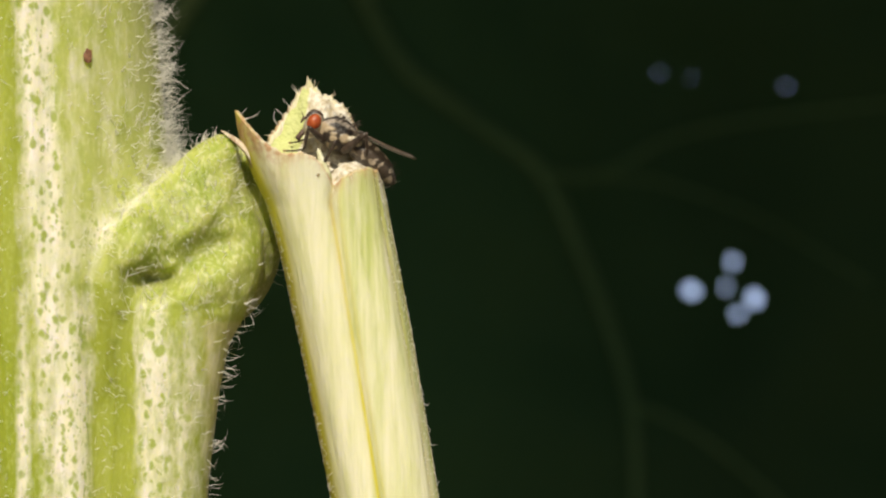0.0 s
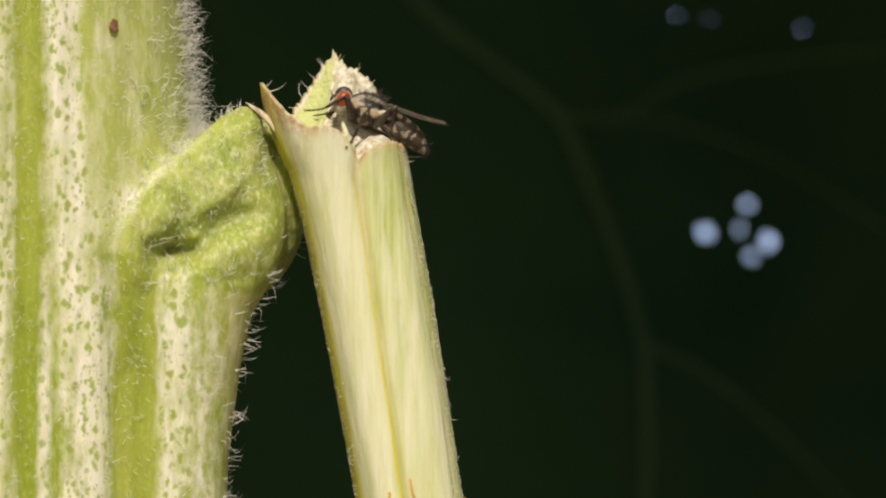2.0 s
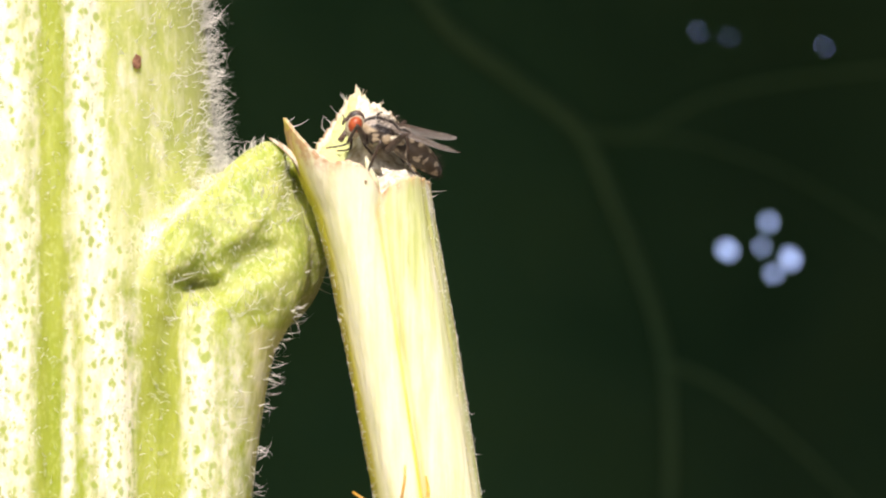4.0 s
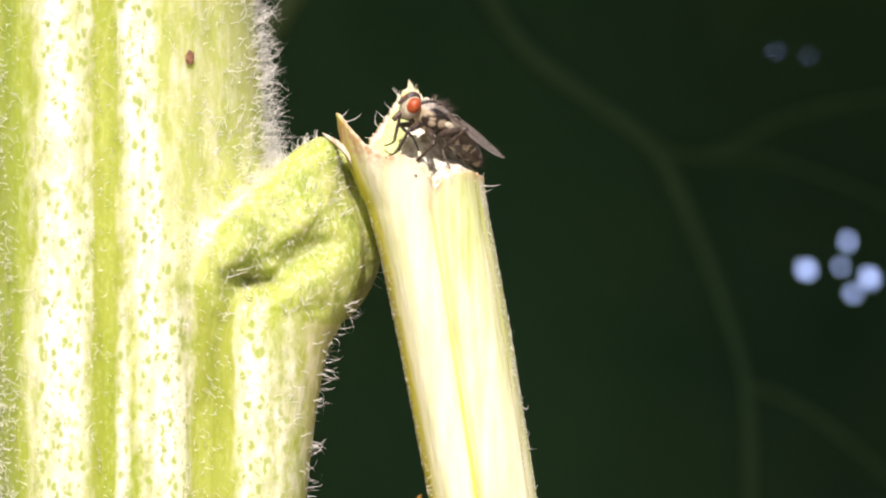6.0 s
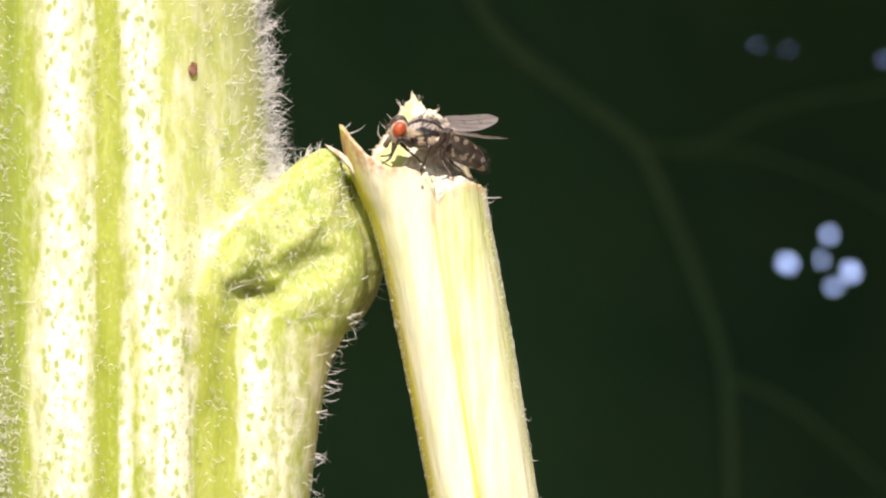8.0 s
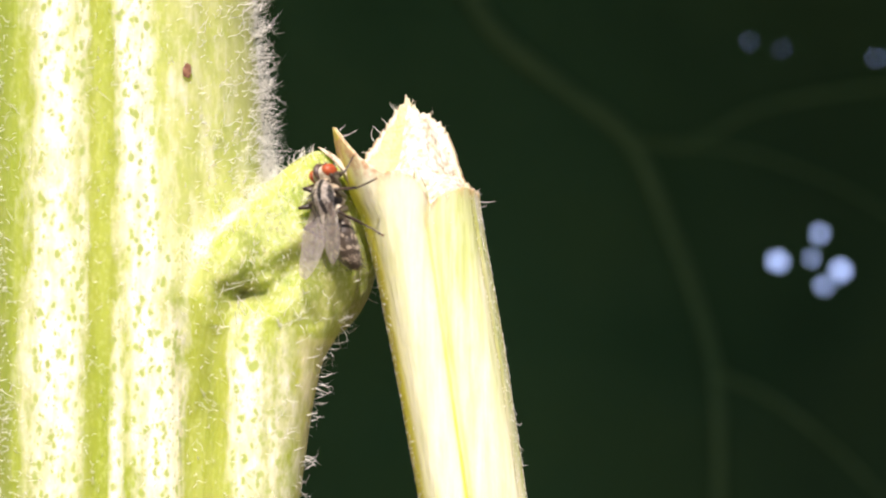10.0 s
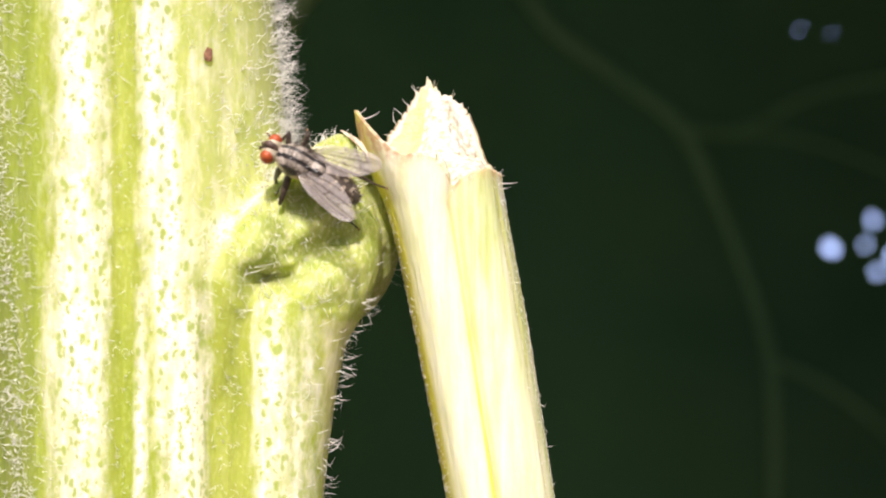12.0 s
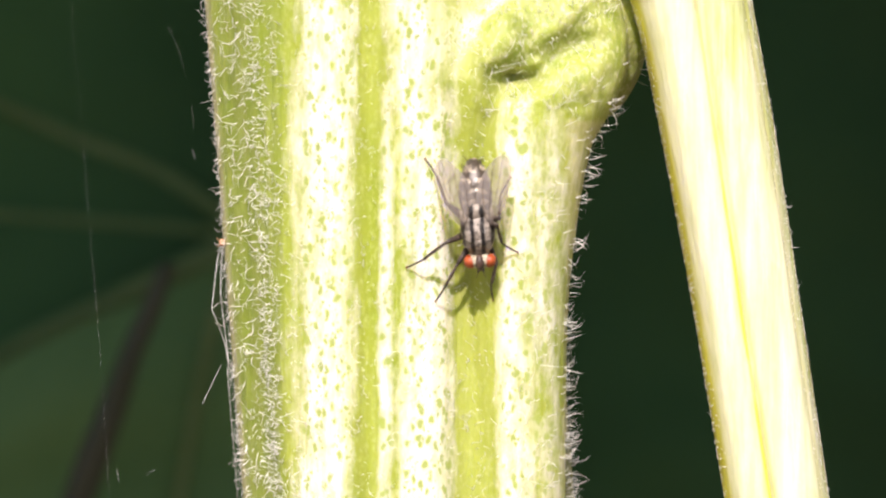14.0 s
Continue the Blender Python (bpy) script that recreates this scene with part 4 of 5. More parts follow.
def fly_leg(parent, kind, side):
    """Thigh, shin and foot, each drawn along its own x."""
    hip, (thigh, shin, foot), _ = FLY_LEGS[kind]
    stout = 1.15 if kind == "hind" else 1.0
    rng = np.random.default_rng(3)

    def hairy(name, length, owner, amount, reach):
        places = [Vector((length * q * 0.001, 0, 0)) for q in np.linspace(0.08, 1, amount)]
        ways = [Vector((0.4, *rng.normal(0, 1, 2))).normalized() for _ in places]
        part("bristles", bristles(name, places, ways, [reach * 0.001 * rng.uniform(0.6, 1.3) for _ in places], 1.2e-5, 4), None, owner)
    bm = bmesh.new()
    limb(bm, [(-0.1, 0, 0, 0.22), (thigh * 0.12, 0, 0.02, 0.29 * stout), (thigh * 0.4, 0, 0.03, 0.28 * stout), (thigh * 0.8, 0, 0, 0.20), (thigh, 0, 0, 0.14)], 10)
    leg = part("leg", bm, FLY_BLACK, parent)
    leg.matrix_basis = pose(*mm(hip[0], hip[1] * side, hip[2]))
    hairy("bristles", thigh, leg, 12, 0.30)
    bm = bmesh.new()
    limb(bm, [(-0.03, 0, 0, 0.14), (shin * 0.1, 0, 0, 0.12), (shin * 0.55, 0, 0.02, 0.14), (shin * 0.92, 0, 0, 0.12), (shin, 0, 0, 0.09)], 10)
    for q in np.linspace(0.15, 0.95, 9):
        w = Vector((0.45, *rng.normal(0, 1, 2))).normalized() * 0.32
        limb(bm, [(shin * q, 0, 0, 0.016), (shin * q + w.x, w.y, w.z, 0.004)], 4)
    lower = part("shin", bm, FLY_BLACK, leg)
    bm = bmesh.new()
    rows = [(foot * 0.86 * i / 12, 0, -0.07 * math.sin(i / 12 * math.pi), 0.076 + (0.022 if i % 3 == 2 else 0) - 0.012 * i / 12) for i in range(13)]
    limb(bm, rows, 8)
    count = len(bm.faces)
    blob(bm, mm(foot * 0.93, 0, 0), mm(0.13, 0.10, 0.075), 10, 6)
    for s in (1, -1):
        limb(bm, [(foot * 0.95, 0.04 * s, 0.02, 0.03), (foot, 0.10 * s, 0.03, 0.02), (foot * 1.03, 0.12 * s, -0.05, 0.006)], 5)
    bm.faces.ensure_lookup_table()
    for f in bm.faces[count:]:
        f.material_index = 1
    tip = part("foot", bm, FLY_BLACK, leg, "black foot with brown pad")
    tip.data.materials.append(FLY_FOOT)
    return leg, lower, tip


def wing_mesh(length, width, thick=0.012):
    """A wing in its own space: root at the origin, along -x, leading edge to +y."""
    bm = bmesh.new()
    top, low = [], []
    n, m = 26, 9
    for i in range(n + 1):
        s = i / n
        lead = width * 0.36 * min(1, s * 3.2) ** 0.6 * max(0.0, 1 - max(0, (s - 0.72) / 0.28) ** 2.2) ** 0.5
        trail = -width * 0.64 * math.sin(math.pi * min(1, 0.08 + s * 0.92)) ** 0.62 * (1 - 0.22 * s)
        r1, r2 = [], []
        for j in range(m + 1):
            k = j / m
            y = lead + (trail - lead) * k
            z = 0.10 * math.sin(k * 9) * 0.35 * math.sin(math.pi * s) - 0.12 * k * k + 0.05 * math.sin(s * 7)
            r1.append(bm.verts.new(mm(-length * s, y, z)))
            r2.append(bm.verts.new(mm(-length * s, y, z - thick)))
        top.append(r1), low.append(r2)
    for i in range(n):
        for j in range(m):
            bm.faces.new((top[i][j], top[i][j + 1], top[i + 1][j + 1], top[i + 1][j]))
            bm.faces.new((low[i][j], low[i + 1][j], low[i + 1][j + 1], low[i][j + 1]))
    bmesh.ops.recalc_face_normals(bm, faces=bm.faces)
    return bm


def wing_veins(length, width, radius):
    bm = bmesh.new()
    for y0, y1, e0, e1 in ((0.05, 0.34, 0.0, 0.80), (0.02, 0.22, 0.0, 0.96), (0.0, 0.04, 0.0, 0.99), (-0.02, -0.22, 0.0, 0.90), (-0.05, -0.44, 0.0, 0.62)):
        rows = []
        for i in range(12):
            s = e0 + (e1 - e0) * i / 11
            k = i / 11
            y = width * (y0 + (y1 - y0) * math.sin(k * math.pi / 2)) - (0.25 * k**4 if y1 > 0.1 else 0)
            rows.append((-length * s, y, 0.03 + 0.05 * math.sin(s * 7), radius * (1 - 0.5 * k)))
        limb(bm, rows, 5)
    for s, p, q in ((0.45, 0.04, -0.2), (0.68, 0.03, -0.26)):
        limb(bm, [(-length * s, width * p, 0.03, radius * 0.7), (-length * (s + 0.05), width * q, 0.0, radius * 0.7)], 5)
    return bm


def build_fly():
    fly = thing("fly", "grey striped bristly fly with red eyes and clear wings", "fly")
    # thorax
    bm = bmesh.new()
    blob(bm, mm(1.25, 0, 0.1), mm(1.72, 1.30, 1.27), 40, 26, lambda p: p * (1 + 0.05 * noise.noise(p * 1500)))
    part("thorax", bm, FLY_THORAX, fly, "black thorax with pale grey stripes")
    bm = bmesh.new()
    blob(bm, mm(-0.45, 0, 0.72), mm(0.62, 0.72, 0.42), 18, 10)
    part("scutellum", bm, FLY_THORAX, fly)
    for s in (1, -1):
        bm = bmesh.new()
        blob(bm, mm(-0.05, 1.12 * s, 0.22), mm(0.62, 0.24, 0.36), 18, 10)
        part("squama", bm, FLY_FACE, fly, "pale scale at the wing root")
    rng = np.random.default_rng(12)
    places, ways, lengths = [], [], []
    for _ in range(150):
        q, w = rng.uniform(-1.3, 1.3), rng.uniform(-1, 1)
        nrm = Vector((w * 0.6, math.sin(q), math.cos(q))).normalized()
        places.append(Vector(mm(1.25, 0, 0.1)) + Vector(mm(nrm.x * 1.70, nrm.y * 1.22, nrm.z * 1.23)))
        ways.append(nrm + Vector((-0.7, 0, 0)))
        lengths.append(0.00065 * rng.uniform(0.5, 1.5))
    part("bristles", bristles("bristles", places, ways, lengths, 1.4e-5, 6), None, fly, "black bristles")
    # abdomen
    bm = bmesh.new()
    rows = []
    for i in range(33):
        k = -1 + 2 * i / 32
        r = math.sqrt(max(0.0, 1 - k * k))
        r *= (1 + 0.16 * k) * (1 - 0.05 * max(0, math.cos(k * 8.2)) ** 8)
        rows.append((-1.95 + 2.4 * k, 0, -0.12 - 0.33 * (1 - k) ** 2, max(0.03, 1.0 * r)))
    limb(bm, rows, 32)
    for v in bm.verts:
        v.co.y *= 1.28
    part("abdomen", bm, FLY_ABDOMEN, fly, "abdomen chequered in silver and black")
    places, ways, lengths = [], [], []
    for _ in range(110):
        q, x = rng.uniform(-math.pi, math.pi), rng.uniform(-4.1, -1.2) if rng.random() < 0.4 else rng.uniform(-4.2, -3.1)
        k = (x + 1.95) / 2.4
        r = 0.94 * math.sqrt(max(0.02, 1 - k * k)) * (1 + 0.16 * k)
        places.append(Vector(mm(x, 1.28 * math.sin(q) * r, math.cos(q) * r - 0.12 - 0.33 * (1 - k) ** 2)))
        ways.append(Vector((-0.9, math.sin(q), math.cos(q))).normalized())
        lengths.append(0.0006 * rng.uniform(0.5, 1.3))
    part("bristles", bristles("bristles", places, ways, lengths, 1.4e-5, 7), None, fly, "black bristles")
    # head
    bm = bmesh.new()
    blob(bm, mm(3.3, 0, -0.12), mm(0.72, 1.1, 1.0), 26, 16)
    head = part("head", bm, FLY_FACE, fly, "silvery head with large red eyes")
    for s in (1, -1):
        bm = bmesh.new()
        blob(bm, mm(3.38, 0.72 * s, 0.12), mm(0.54, 0.52, 0.68), 28, 18)
        part("eye", bm, FLY_EYE, head, "brick-red compound eye")
        bm = bmesh.new()
        limb(bm, [(3.95, 0.16 * s, 0.25, 0.10), (4.2, 0.18 * s, 0.05, 0.11), (4.22, 0.2 * s, -0.35, 0.07)])
        limb(bm, [(4.2, 0.18 * s, 0.1, 0.03), (4.6, 0.35 * s, 0.45, 0.015)], 5)
        part("antenna", bm, FLY_BROW, head)
    bm = bmesh.new()
    blob(bm, mm(3.42, 0, 0.36), mm(0.71, 0.40, 0.76), 16, 12)
    part("brow", bm, FLY_BROW, head, "dark band between the eyes")
    bm = bmesh.new()
    limb(bm, [(3.7, 0, -0.8, 0.26), (3.85, 0, -1.2, 0.2), (3.9, 0, -1.5, 0.24), (3.95, 0, -1.65, 0.2)])
    part("mouthpart", bm, FLY_BROW, head)
    # wings
    wings = []
    for s in (1, -1):
        bm = wing_mesh(5.7, 2.5)
        if s < 0:
            for v in bm.verts:
                v.co.y = -v.co.y
            bmesh.ops.reverse_faces(bm, faces=bm.faces)
        wing = part("wing", bm, FLY_WING, fly, "clear smoky wing with brown veins")
        bm = wing_veins(5.7, 2.5, 0.030)
        if s < 0:
            for v in bm.verts:
                v.co.y = -v.co.y
            bmesh.ops.reverse_faces(bm, faces=bm.faces)
        part("vein", bm, FLY_VEIN, wing)
        wings.append(wing)
    legs = {(k, s): fly_leg(fly, k, s) for k in FLY_LEGS for s in (1, -1)}
    return fly, head, wings, legs


FLY, FLY_HEAD, FLY_WINGS, FLY_LEG = build_fly()


def build_wasp():
    wasp = thing("wasp", "yellow and black banded wasp with amber wings on the hanging stalk", "wasp")
    bm = bmesh.new()
    rows = []
    for i in range(25):
        k = i / 24
        r = 1.75 * math.sin(math.pi * min(1, 0.04 + k * 0.96)) ** 0.7 * (1 - 0.25 * k) + 0.05
        rows.append((-1.6 - 7.0 * k, 0, 0.2 - 1.2 * k * k, r))
    limb(bm, rows, 24)
    part("abdomen", bm, WASP_BODY, wasp, "yellow abdomen with black bands")
    bm = bmesh.new()
    blob(bm, mm(0.6, 0, 0.2), mm(2.1, 1.5, 1.5), 24, 14)
    part("thorax", bm, WASP_DARK, wasp)
    bm = bmesh.new()
    blob(bm, mm(3.3, 0, -0.1), mm(0.8, 1.4, 1.2), 20, 12)
    head = part("head", bm, WASP_ORANGE, wasp)
    for s in (1, -1):
        bm = bmesh.new()
        blob(bm, mm(3.3, 1.05 * s, 0.15), mm(0.5, 0.4, 0.85), 14, 10)
        part("eye", bm, WASP_DARK, head)
        bm = bmesh.new()
        limb(bm, [(3.9, 0.3 * s, 0.5, 0.12), (4.6, 0.8 * s, 1.2, 0.13), (6.2, 1.9 * s, 1.4, 0.12), (7.2, 2.5 * s, 0.9, 0.09)])
        part("antenna", bm, WASP_ORANGE, head)
        bm = wing_mesh(8.4 if s < 0 else 6.4, 1.1)
        for v in bm.verts:
            v.co.y *= s
        if s < 0:
            bmesh.ops.reverse_faces(bm, faces=bm.faces)
        wing = part("wing", bm, WASP_WING, wasp, "amber folded wing")
        wing.matrix_basis = pose(*mm(-0.3 if s < 0 else -2.2, 0.8 * s, 1.0), 60 * s, 46 if s > 0 else 54, -8 * s)
        bm = wing_veins(8.4 if s < 0 else 6.4, 1.1, 0.05)
        for v in bm.verts:
            v.co.y *= s
        if s < 0:
            bmesh.ops.reverse_faces(bm, faces=bm.faces)
        part("vein", bm, WASP_ORANGE, wing)
        for hip, knee, ankle, foot in (((1.6, 0.9, -1), (2.6, 2.6, 0.2), (3.6, 3.4, -1.6), (4.6, 3.8, -2.4)), ((0.6, 1.1, -1.1), (0.5, 3.4, 0.6), (0.2, 4.6, -1.5), (0.2, 5.6, -2.4)),
                                      ((-0.4, 1.0, -1.1), (-2.2, 3.0, 1.4), (-3.6, 4.0, -1.0), (-4.8, 4.4, -2.4))):
            if s < 0 and hip[0] < 0:
                knee, ankle, foot = (-2.4, 1.8, 2.4), (-4.0, 2.2, 3.9), (-5.0, 2.4, 5.2)
            bm = bmesh.new()
            limb(bm, [(hip[0], hip[1] * s, hip[2], 0.3), (knee[0], knee[1] * s, knee[2], 0.2), (ankle[0], ankle[1] * s, ankle[2], 0.15), (foot[0], foot[1] * s, foot[2], 0.1)])
            part("leg", bm, WASP_ORANGE, wasp)
    return wasp


WASP = build_wasp()


# ---------------------------------------------------------------- what moves
def turned(place, ahead, above):
    x = Vector(ahead).normalized()
    y = Vector(above).cross(x).normalized()
    z = x.cross(y)
    m = Matrix((x, y, z)).transposed().to_4x4()
    m.translation = place
    return LEAN @ m


def motions():
    # the leaf behind sways in the wind
    k = U * (1 + LEAF_BACK / D)
    sway = ((0, -0, 104), (0.2, -42, -124), (0.5, -53, -166), (0.8, -59, -148), (1, -21, -42), (1.5, 10, -25), (2, -16, 39), (2.5, 36, 64), (3, 33, 71), (3.2, -13, 6), (5.3, -25, 44), (5.5, -29, 52), (6, 26, 57), (6.5, 0, -0), (7, -26, 18), (7.5, 6, 25), (8, -13, 24), (8.2, -6, 23), (10.3, -17, 7), (10.5, 13, 54), (11, 37, 40), (11.5, 17, 41), (12, 38, 22), (12.5, -10, 12), (14, 0, 0))
    walk(BACK_LEAF, [(t, LEAN @ pose(a * k, 0, -b * k)) for t, a, b in sway])

    # the fly: where an eye and the tip of its abdomen are (plan units, depths in mm), its back, and which eye (1 left, -1 right, 0 between)
    level = (0.47, -0.05, 0.88)
    side = (0.42, -0.25, 0.85)
    high = (0.50, -0.10, 0.85)
    wall = (0.0, -0.97, 0.2)
    rows = (
        (0.0, (766, 190), (914, 299), -8.7, -8.0, level, 1), (1.0, (767, 188), (917, 294), -8.7, -8.0, level, 1),
        (1.5, (768, 191), (926, 287), -8.7, -8.0, level, 1), (2.0, (774, 197), (924, 287), -8.7, -8.0, level, 1),
        (2.5, (751, 194), (917, 266), -8.7, -8.0, level, 1), (3.2, (748, 190), (919, 265), -8.7, -8.0, level, 1),
        (4.2, (756, 178), (905, 268), -9.0, -7.5, side, 1), (5.3, (768, 168), (895, 264), -9.6, -7.0, high, 1),
        (5.5, (768, 155), (892, 267), -9.8, -6.6, high, 1), (6.0, (764, 156), (890, 264), -9.8, -6.6, high, 1),
        (6.5, (781, 160), (892, 266), -9.8, -6.2, high, 1), (7.0, (740, 184), (893, 251), -9.6, -7.4, side, 1),
        (7.5, (735, 185), (889, 257), -9.6, -7.4, side, 1), (8.0, (733, 178), (894, 248), -9.6, -7.6, side, 1),
        (8.2, (735, 169), (878, 246), -9.8, -7.0, side, 1), (8.7, (690, 180), (850, 215), -12.0, -10.0, (0.1, -0.7, 0.7), 1),
        (9.2, (640, 250), (760, 180), -14.0, -12.5, (0.1, -0.95, 0.2), 0), (9.7, (610, 270), (690, 380), -13.6, -12.6, (-0.5, -0.85, 0.1), 0),
        (10.3, (609, 230), (664, 400), -10.2, -13.2, (-0.86, -0.50, 0.0), -1), (10.5, (609, 228), (660, 401), -9.7, -13.4, (-0.90, -0.42, 0.0), -1),
        (11.0, (602, 212), (647, 384), -9.0, -13.6, (-0.88, -0.46, 0.0), -1), (11.3, (585, 212), (645, 372), -10.8, -12.6, (-0.72, -0.72, 0.1), 0),
        (11.5, (553, 208), (637, 358), -10.4, -13.0, (-0.55, -0.83, 0.0), 0), (11.8, (520, 222), (632, 345), -13.2, -12.0, (-0.3, -0.92, 0.2), 0),
        (12.0, (480, 236), (628, 322), -13.2, -12.2, (0.0, -0.92, 0.4), 0), (12.2, (421, 317), (600, 279), -14.0, -12.7, (-0.05, -0.80, 0.60), 1),
        (12.35, (394, 378), (535, 285), -14.4, -12.8, (-0.1, -0.86, 0.45), 0), (12.5, (382, 438), (474, 303), -14.0, -12.0, (-0.05, -0.95, 0.3), 0),
        (12.8, (384, 525), (439, 373), -13.8, -12.9, wall, 0), (13.0, (415, 574), (374, 412), -13.5, -12.9, wall, 0),
        (13.2, (436, 588), (393, 425), -13.4, -12.9, wall, 0), (13.5, (434, 669), (409, 503), -13.3, -12.9, wall, 0),
        (13.75, (408, 800), (398, 635), -13.3, -12.8, wall, 0), (14.0, (416, 791), (404, 624), -13.3, -12.8, wall, 0),
    )
    size = 0.96
    FLY.scale = (size, size, size)

    def stand(eye, tip, eye_depth, tip_depth, above, which):
        """The fly's pose from its eye and tail."""
        e, q = lay(*eye, eye_depth * 0.001), lay(*tip, tip_depth * 0.001)
        m = turned(e, e - q, above) @ Matrix.Rotation(math.atan2(1.3, 7.7), 4, "Y")
        m.translation = LEAN @ e
        return m @ Matrix.Translation(Vector(mm(-3.4, -0.74 * which, -0.1)) * size)
    fly_rows = [(t, stand(*row)) for t, *row in rows]
    walk(FLY, fly_rows)

    # it bows its head on the stub: seconds, degrees
    neck = Matrix.Translation(mm(2.75, 0, -0.1))
    nods = ((0, 0), (8.2, 0), (9.7, 10), (10.3, 26), (11.0, 34), (11.5, 40), (11.8, 24), (12.0, 8), (12.35, 0), (14.0, 0))
    walk(FLY_HEAD, [(t, neck @ Matrix.Rotation(radians(nod), 4, "Y") @ neck.inverted()) for t, nod in nods])

    # its wings open and close a little: seconds, spread, lift, twist
    beats = ((0, 8, 3, 3), (2.0, 9, 5, 3), (2.5, 13, 7, 5), (3.2, 13, 8, 5), (5.3, 13, -3, -18), (6.5, 12, -5, -18), (7.0, 15, 12, 8), (8.2, 17, 13, 8),
             (10.3, 7, 20, 6), (11.0, 7, 20, 6), (11.5, 12, 12, 6), (12.0, 15, 2, 2), (12.2, 14, 12, 2), (12.5, 21, 5, 2), (13.5, 17, 3, 2), (14.0, 14, 3, 2))
    for wing, s in zip(FLY_WINGS, (1, -1)):
        walk(wing, [(t, pose(*mm(0.75, 0.95 * s, 0.80), twist * s, lift, -spread * s)) for t, spread, lift, twist in beats])

    # where its feet stand: seconds, plan place and depth in mm
    L, R = 1, -1
    treads = {
        ("front", L): ((0, 712, 240, -9.0), (1.3, 719, 236, -9.0), (1.6, 706, 217, -8.6), (3.2, 703, 221, -8.8), (5.2, 715, 247, -10.8), (6.7, 716, 247, -10.8), (6.9, 688, 246, -10.4), (8.05, 685, 245, -10.3),
                       (8.25, 674, 256, -9.8), (10.4, 645, 164, -8.8), (11.1, 637, 152, -8.8), (12.0, 455, 306, -10.5), (12.2, 413, 403, -12.0), (12.5, 384, 526, -11.5), (12.8, 399, 610, -10.8), (13.0, 405, 640, -10.4), (13.5, 440, 729, -11.2), (14.0, 440, 862, -11.2)),
        ("front", R): ((0, 722, 226, -5.0), (5.2, 712, 226, -5.2), (6.7, 713, 228, -5.2), (6.9, 700, 225, -5.0), (8.2, 696, 225, -5.0), (10.3, 697, 237, -10.5), (11.1, 694, 239, -10.5), (11.5, 649, 253, -9.6),
                       (12.5, 309, 484, -12.0), (12.8, 324, 573, -11.9), (13.0, 332, 646, -11.8), (13.5, 355, 751, -11.1), (14.0, 335, 867, -12.0)),
        ("middle", L): ((0, 773, 284, -11.1), (2.0, 780, 282, -11.1), (2.5, 773, 282, -11.1), (5.3, 768, 280, -11.1), (6.5, 775, 279, -11.1), (8.0, 774, 280, -11.1), (8.2, 746, 293, -10.9), (11.5, 487, 352, -11.7),
                        (12.0, 487, 319, -10.9), (12.2, 497, 436, -10.3), (12.5, 524, 467, -10.6), (12.8, 470, 560, -11.4), (13.5, 526, 639, -12.0), (14.0, 484, 776, -11.8)),
        ("middle", R): ((0, 790, 238, -6.2), (5.5, 775, 240, -6.6), (8.0, 775, 238, -6.6), (10.4, 761, 330, -10.8), (10.8, 727, 344, -10.4), (11.5, 710, 313, -10.2), (12.5, 376, 338, -10.6), (12.8, 251, 516, -12.5),
                        (13.0, 270, 589, -12.6), (13.5, 330, 641, -11.9), (14.0, 284, 804, -12.6)),
        ("hind", L): ((0, 882, 297, -8.4), (2.0, 883, 290, -8.2), (2.5, 868, 276, -9.3), (3.2, 872, 282, -9.1), (5.3, 828, 266, -9.8), (8.2, 830, 263, -9.6), (12.0, 637, 380, -9.3), (12.2, 648, 385, -9.3),
                      (12.5, 552, 364, -11.0), (13.5, 452, 540, -11.6), (14.0, 470, 640, -11.8)),
        ("hind", R): ((0, 850, 255, -5.2), (5.5, 845, 250, -5.4), (8.2, 845, 250, -5.4), (10.3, 698, 396, -8.2), (11.1, 691, 389, -8.0), (11.5, 680, 345, -8.6), (12.0, 687, 307, -9.4), (12.5, 390, 276, -9.9),
                      (13.0, 277, 461, -12.4), (13.5, 321, 481, -11.9), (14.0, 317, 609, -12.1)),
    }
    times = sorted({round(t, 2) for t, *_ in rows} | {round(t, 2) for t in np.concatenate([np.arange(0, 8.2, 0.4), np.arange(8.2, 14.01, 0.1)])})
    poses = {}
    for t in times:
        scene.frame_set(frame(t))
        poses[t] = FLY.matrix_world.copy()
    scene.frame_set(1)

    bpy.context.view_layer.update()

    def footing(a, b, depth, t):
        """The place of a foot; on the stem it stands on the skin itself."""
        p = lay(a, b, depth * 0.001)
        if t > 11.2:
            hits = [ob.ray_cast(EYE, (p - EYE).normalized()) for ob in SKINS]
            near = [q for ok, q, *_ in hits if ok and q.y < p.y + 0.003]
            if near:
                p = min(near, key=lambda q: q.y) + (EYE - p).normalized() * 0.00012
        return LEAN @ p
    ground = {leg: [(t, footing(a, b, d, t)) for t, a, b, d in steps] for leg, steps in treads.items()}

    def trodden(kind, s, t):
        """The foot's place at a time; it swings between two treads and, where these lie far apart in time, follows the body."""
        steps = ground[kind, s]
        _, _, (x, y, z) = FLY_LEGS[kind]
        free = poses[t] @ Vector(mm(x, y * s, z))
        before = [q for q in steps if q[0] <= t + 1e-6] or [steps[0]]
        after = [q for q in steps if q[0] > t + 1e-6] or [steps[-1]]
        p, q = before[-1], after[0]
        here, there = p[1], q[1]
        gap = q[0] - p[0]
        if gap <= 0:
            return here
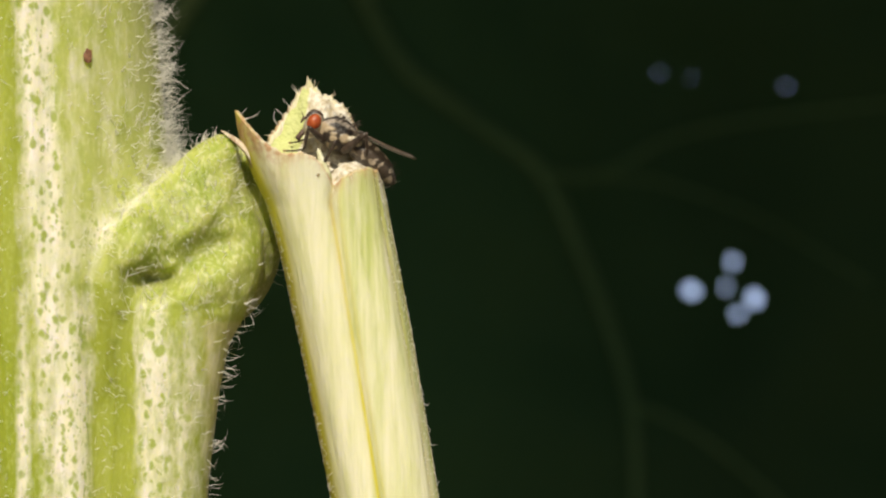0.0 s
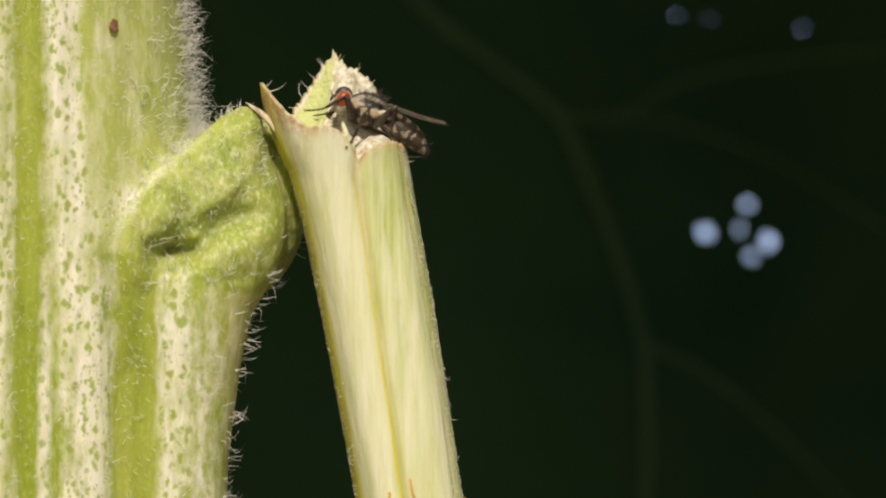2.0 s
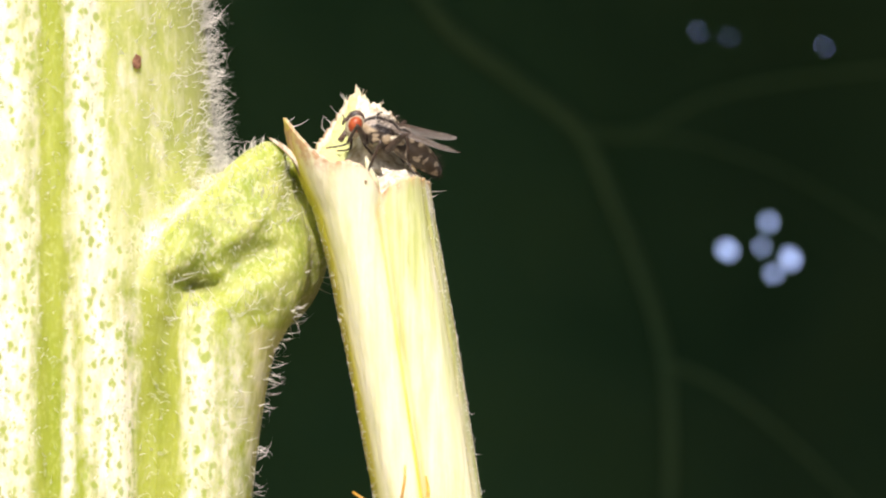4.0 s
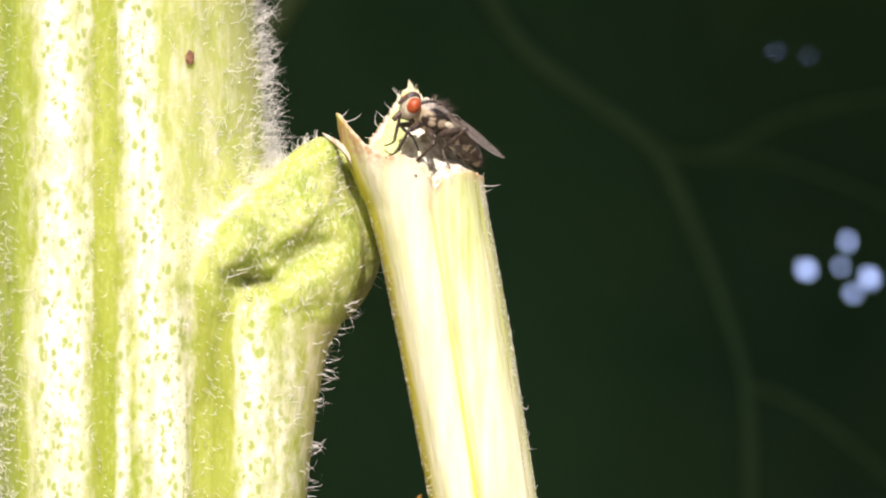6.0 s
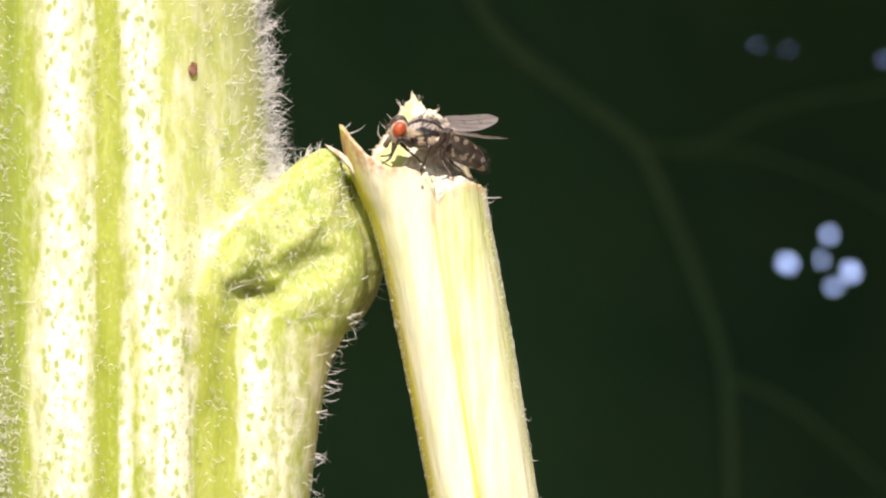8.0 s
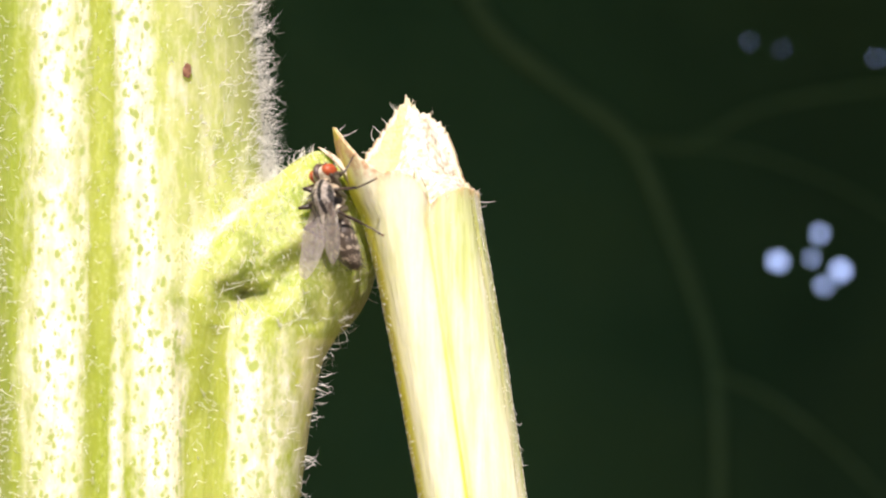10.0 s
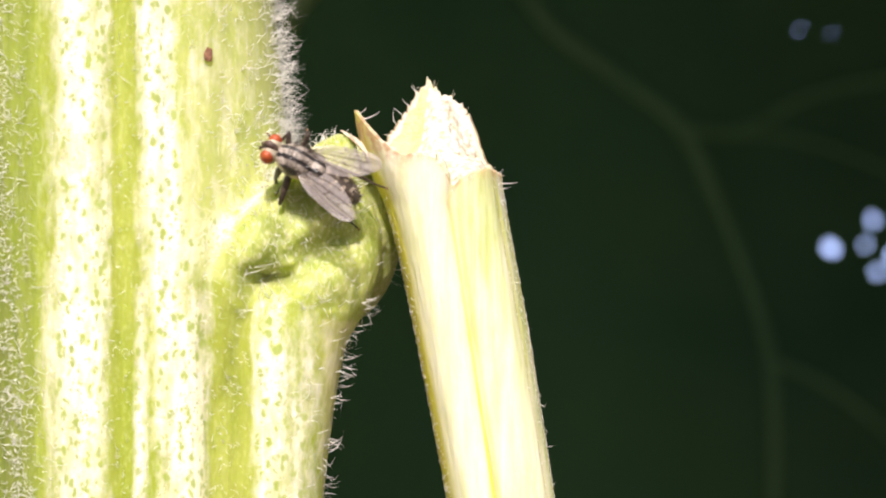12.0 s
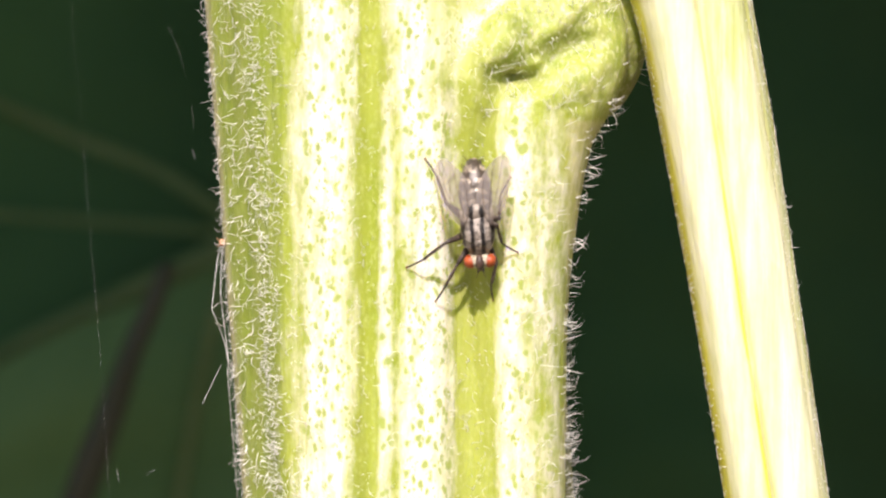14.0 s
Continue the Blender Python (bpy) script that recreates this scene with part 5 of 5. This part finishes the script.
        if (here - there).length > 0.004 and gap > 0.8:
            w = min(1.0, (t - p[0]) / 0.25, (q[0] - t) / 0.25)
            near = here if t - p[0] < q[0] - t else there
            return near.lerp(free, w)
        w = min(1.0, max(0.0, (t - q[0] + min(gap, 0.3)) / min(gap, 0.3)))
        raised = min(0.0012, (here - there).length * 0.4) * math.sin(w * math.pi)
        return here.lerp(there, w * w * (3 - 2 * w)) + poses[t].to_3x3() @ Vector((0, 0, raised))

    def framed(origin, ahead, above):
        x = ahead.normalized()
        y = above.cross(x).normalized()
        m = Matrix((x, y, x.cross(y))).transposed().to_4x4()
        m.translation = origin * 0.001
        return m
    for (kind, s), (leg, shin_part, foot_part) in FLY_LEG.items():
        (hx, hy, hz), (thigh, shin, foot), _ = FLY_LEGS[kind]
        hip = Vector((hx, hy * s, hz))
        outward = Vector(({"front": 0.35, "middle": 0.0, "hind": -0.35}[kind], 0.55 * s, 0.9))
        keys = ([], [], [])
        for t in times:
            goal = (poses[t].inverted() @ trodden(kind, s, t)) * 1000
            flat = goal - hip
            flat.z = 0
            flat = flat.normalized() if flat.length > 1e-3 else Vector((0, s, 0))
            ankle = goal - (flat * 0.86 + Vector((0, 0, -0.5))).normalized() * foot
            reach = (ankle - hip).length
            longest, least = (thigh + shin) * 0.985, abs(thigh - shin) + 0.7
            if reach > longest or reach < least:
                ankle = hip + (ankle - hip).normalized() * min(max(reach, least), longest)
                reach = (ankle - hip).length
            way = (ankle - hip).normalized()
            pole = (outward - way * outward.dot(way)).normalized()
            along = (thigh * thigh - shin * shin + reach * reach) / (2 * reach)
            knee = hip + way * along + pole * math.sqrt(max(0.0, thigh * thigh - along * along))
            m = framed(hip, knee - hip, pole)
            back = m.inverted()
            keys[0].append((t, m))
            keys[1].append((t, back @ framed(knee, ankle - knee, pole + way * 0.3)))
            keys[2].append((t, back @ framed(ankle, goal - ankle, pole + way * 0.3)))
        for ob, row in zip((leg, shin_part, foot_part), keys):
            walk(ob, row)

    # the wasp climbs into view on the hanging stalk and goes down again
    climb = ((0, 900, 1030, -13.5, (0.3, -0.2, 0.9)), (2.6, 900, 1000, -13.5, (0.3, -0.2, 0.9)), (3.1, 884, 950, -13.5, (0.1, -0.1, 1.0)), (4.0, 860, 930, -13.5, (-0.4, -0.2, 0.8)),
             (5.3, 752, 896, -13.0, (-0.94, -0.1, -0.30)), (5.5, 740, 894, -13.0, (-0.94, -0.1, -0.30)), (5.7, 738, 925, -12.0, (-0.95, -0.1, -0.1)), (5.9, 704, 985, -10.0, (-0.95, 0.2, -0.15)), (6.05, 722, 1012, -9.0, (-0.95, 0.2, -0.2)),
             (6.3, 700, 1075, -8.0, (-0.9, 0.3, -0.3)), (7.5, 704, 1075, -8.0, (-0.9, 0.3, -0.2)), (8.0, 704, 1060, -8.0, (-0.95, 0.2, -0.1)), (8.6, 720, 1050, -8.0, (-0.6, 0.3, -0.8)),
             (9.5, 800, 1250, -12.0, (0.1, -0.1, -1)), (11.0, 930, 1480, -12.8, (0.1, 0, -1)), (14.0, 950, 1500, -12.8, (0.1, 0, -1)))
    WASP.scale = (0.85, 0.85, 0.85)
    walk(WASP, [(t, turned(lay(a, b, d * 0.001), ahead, (0.05, -0.6, 0.8) if 5 < t < 9 else (0, -0.95, 0.1))) for t, a, b, d, ahead in climb])


motions()
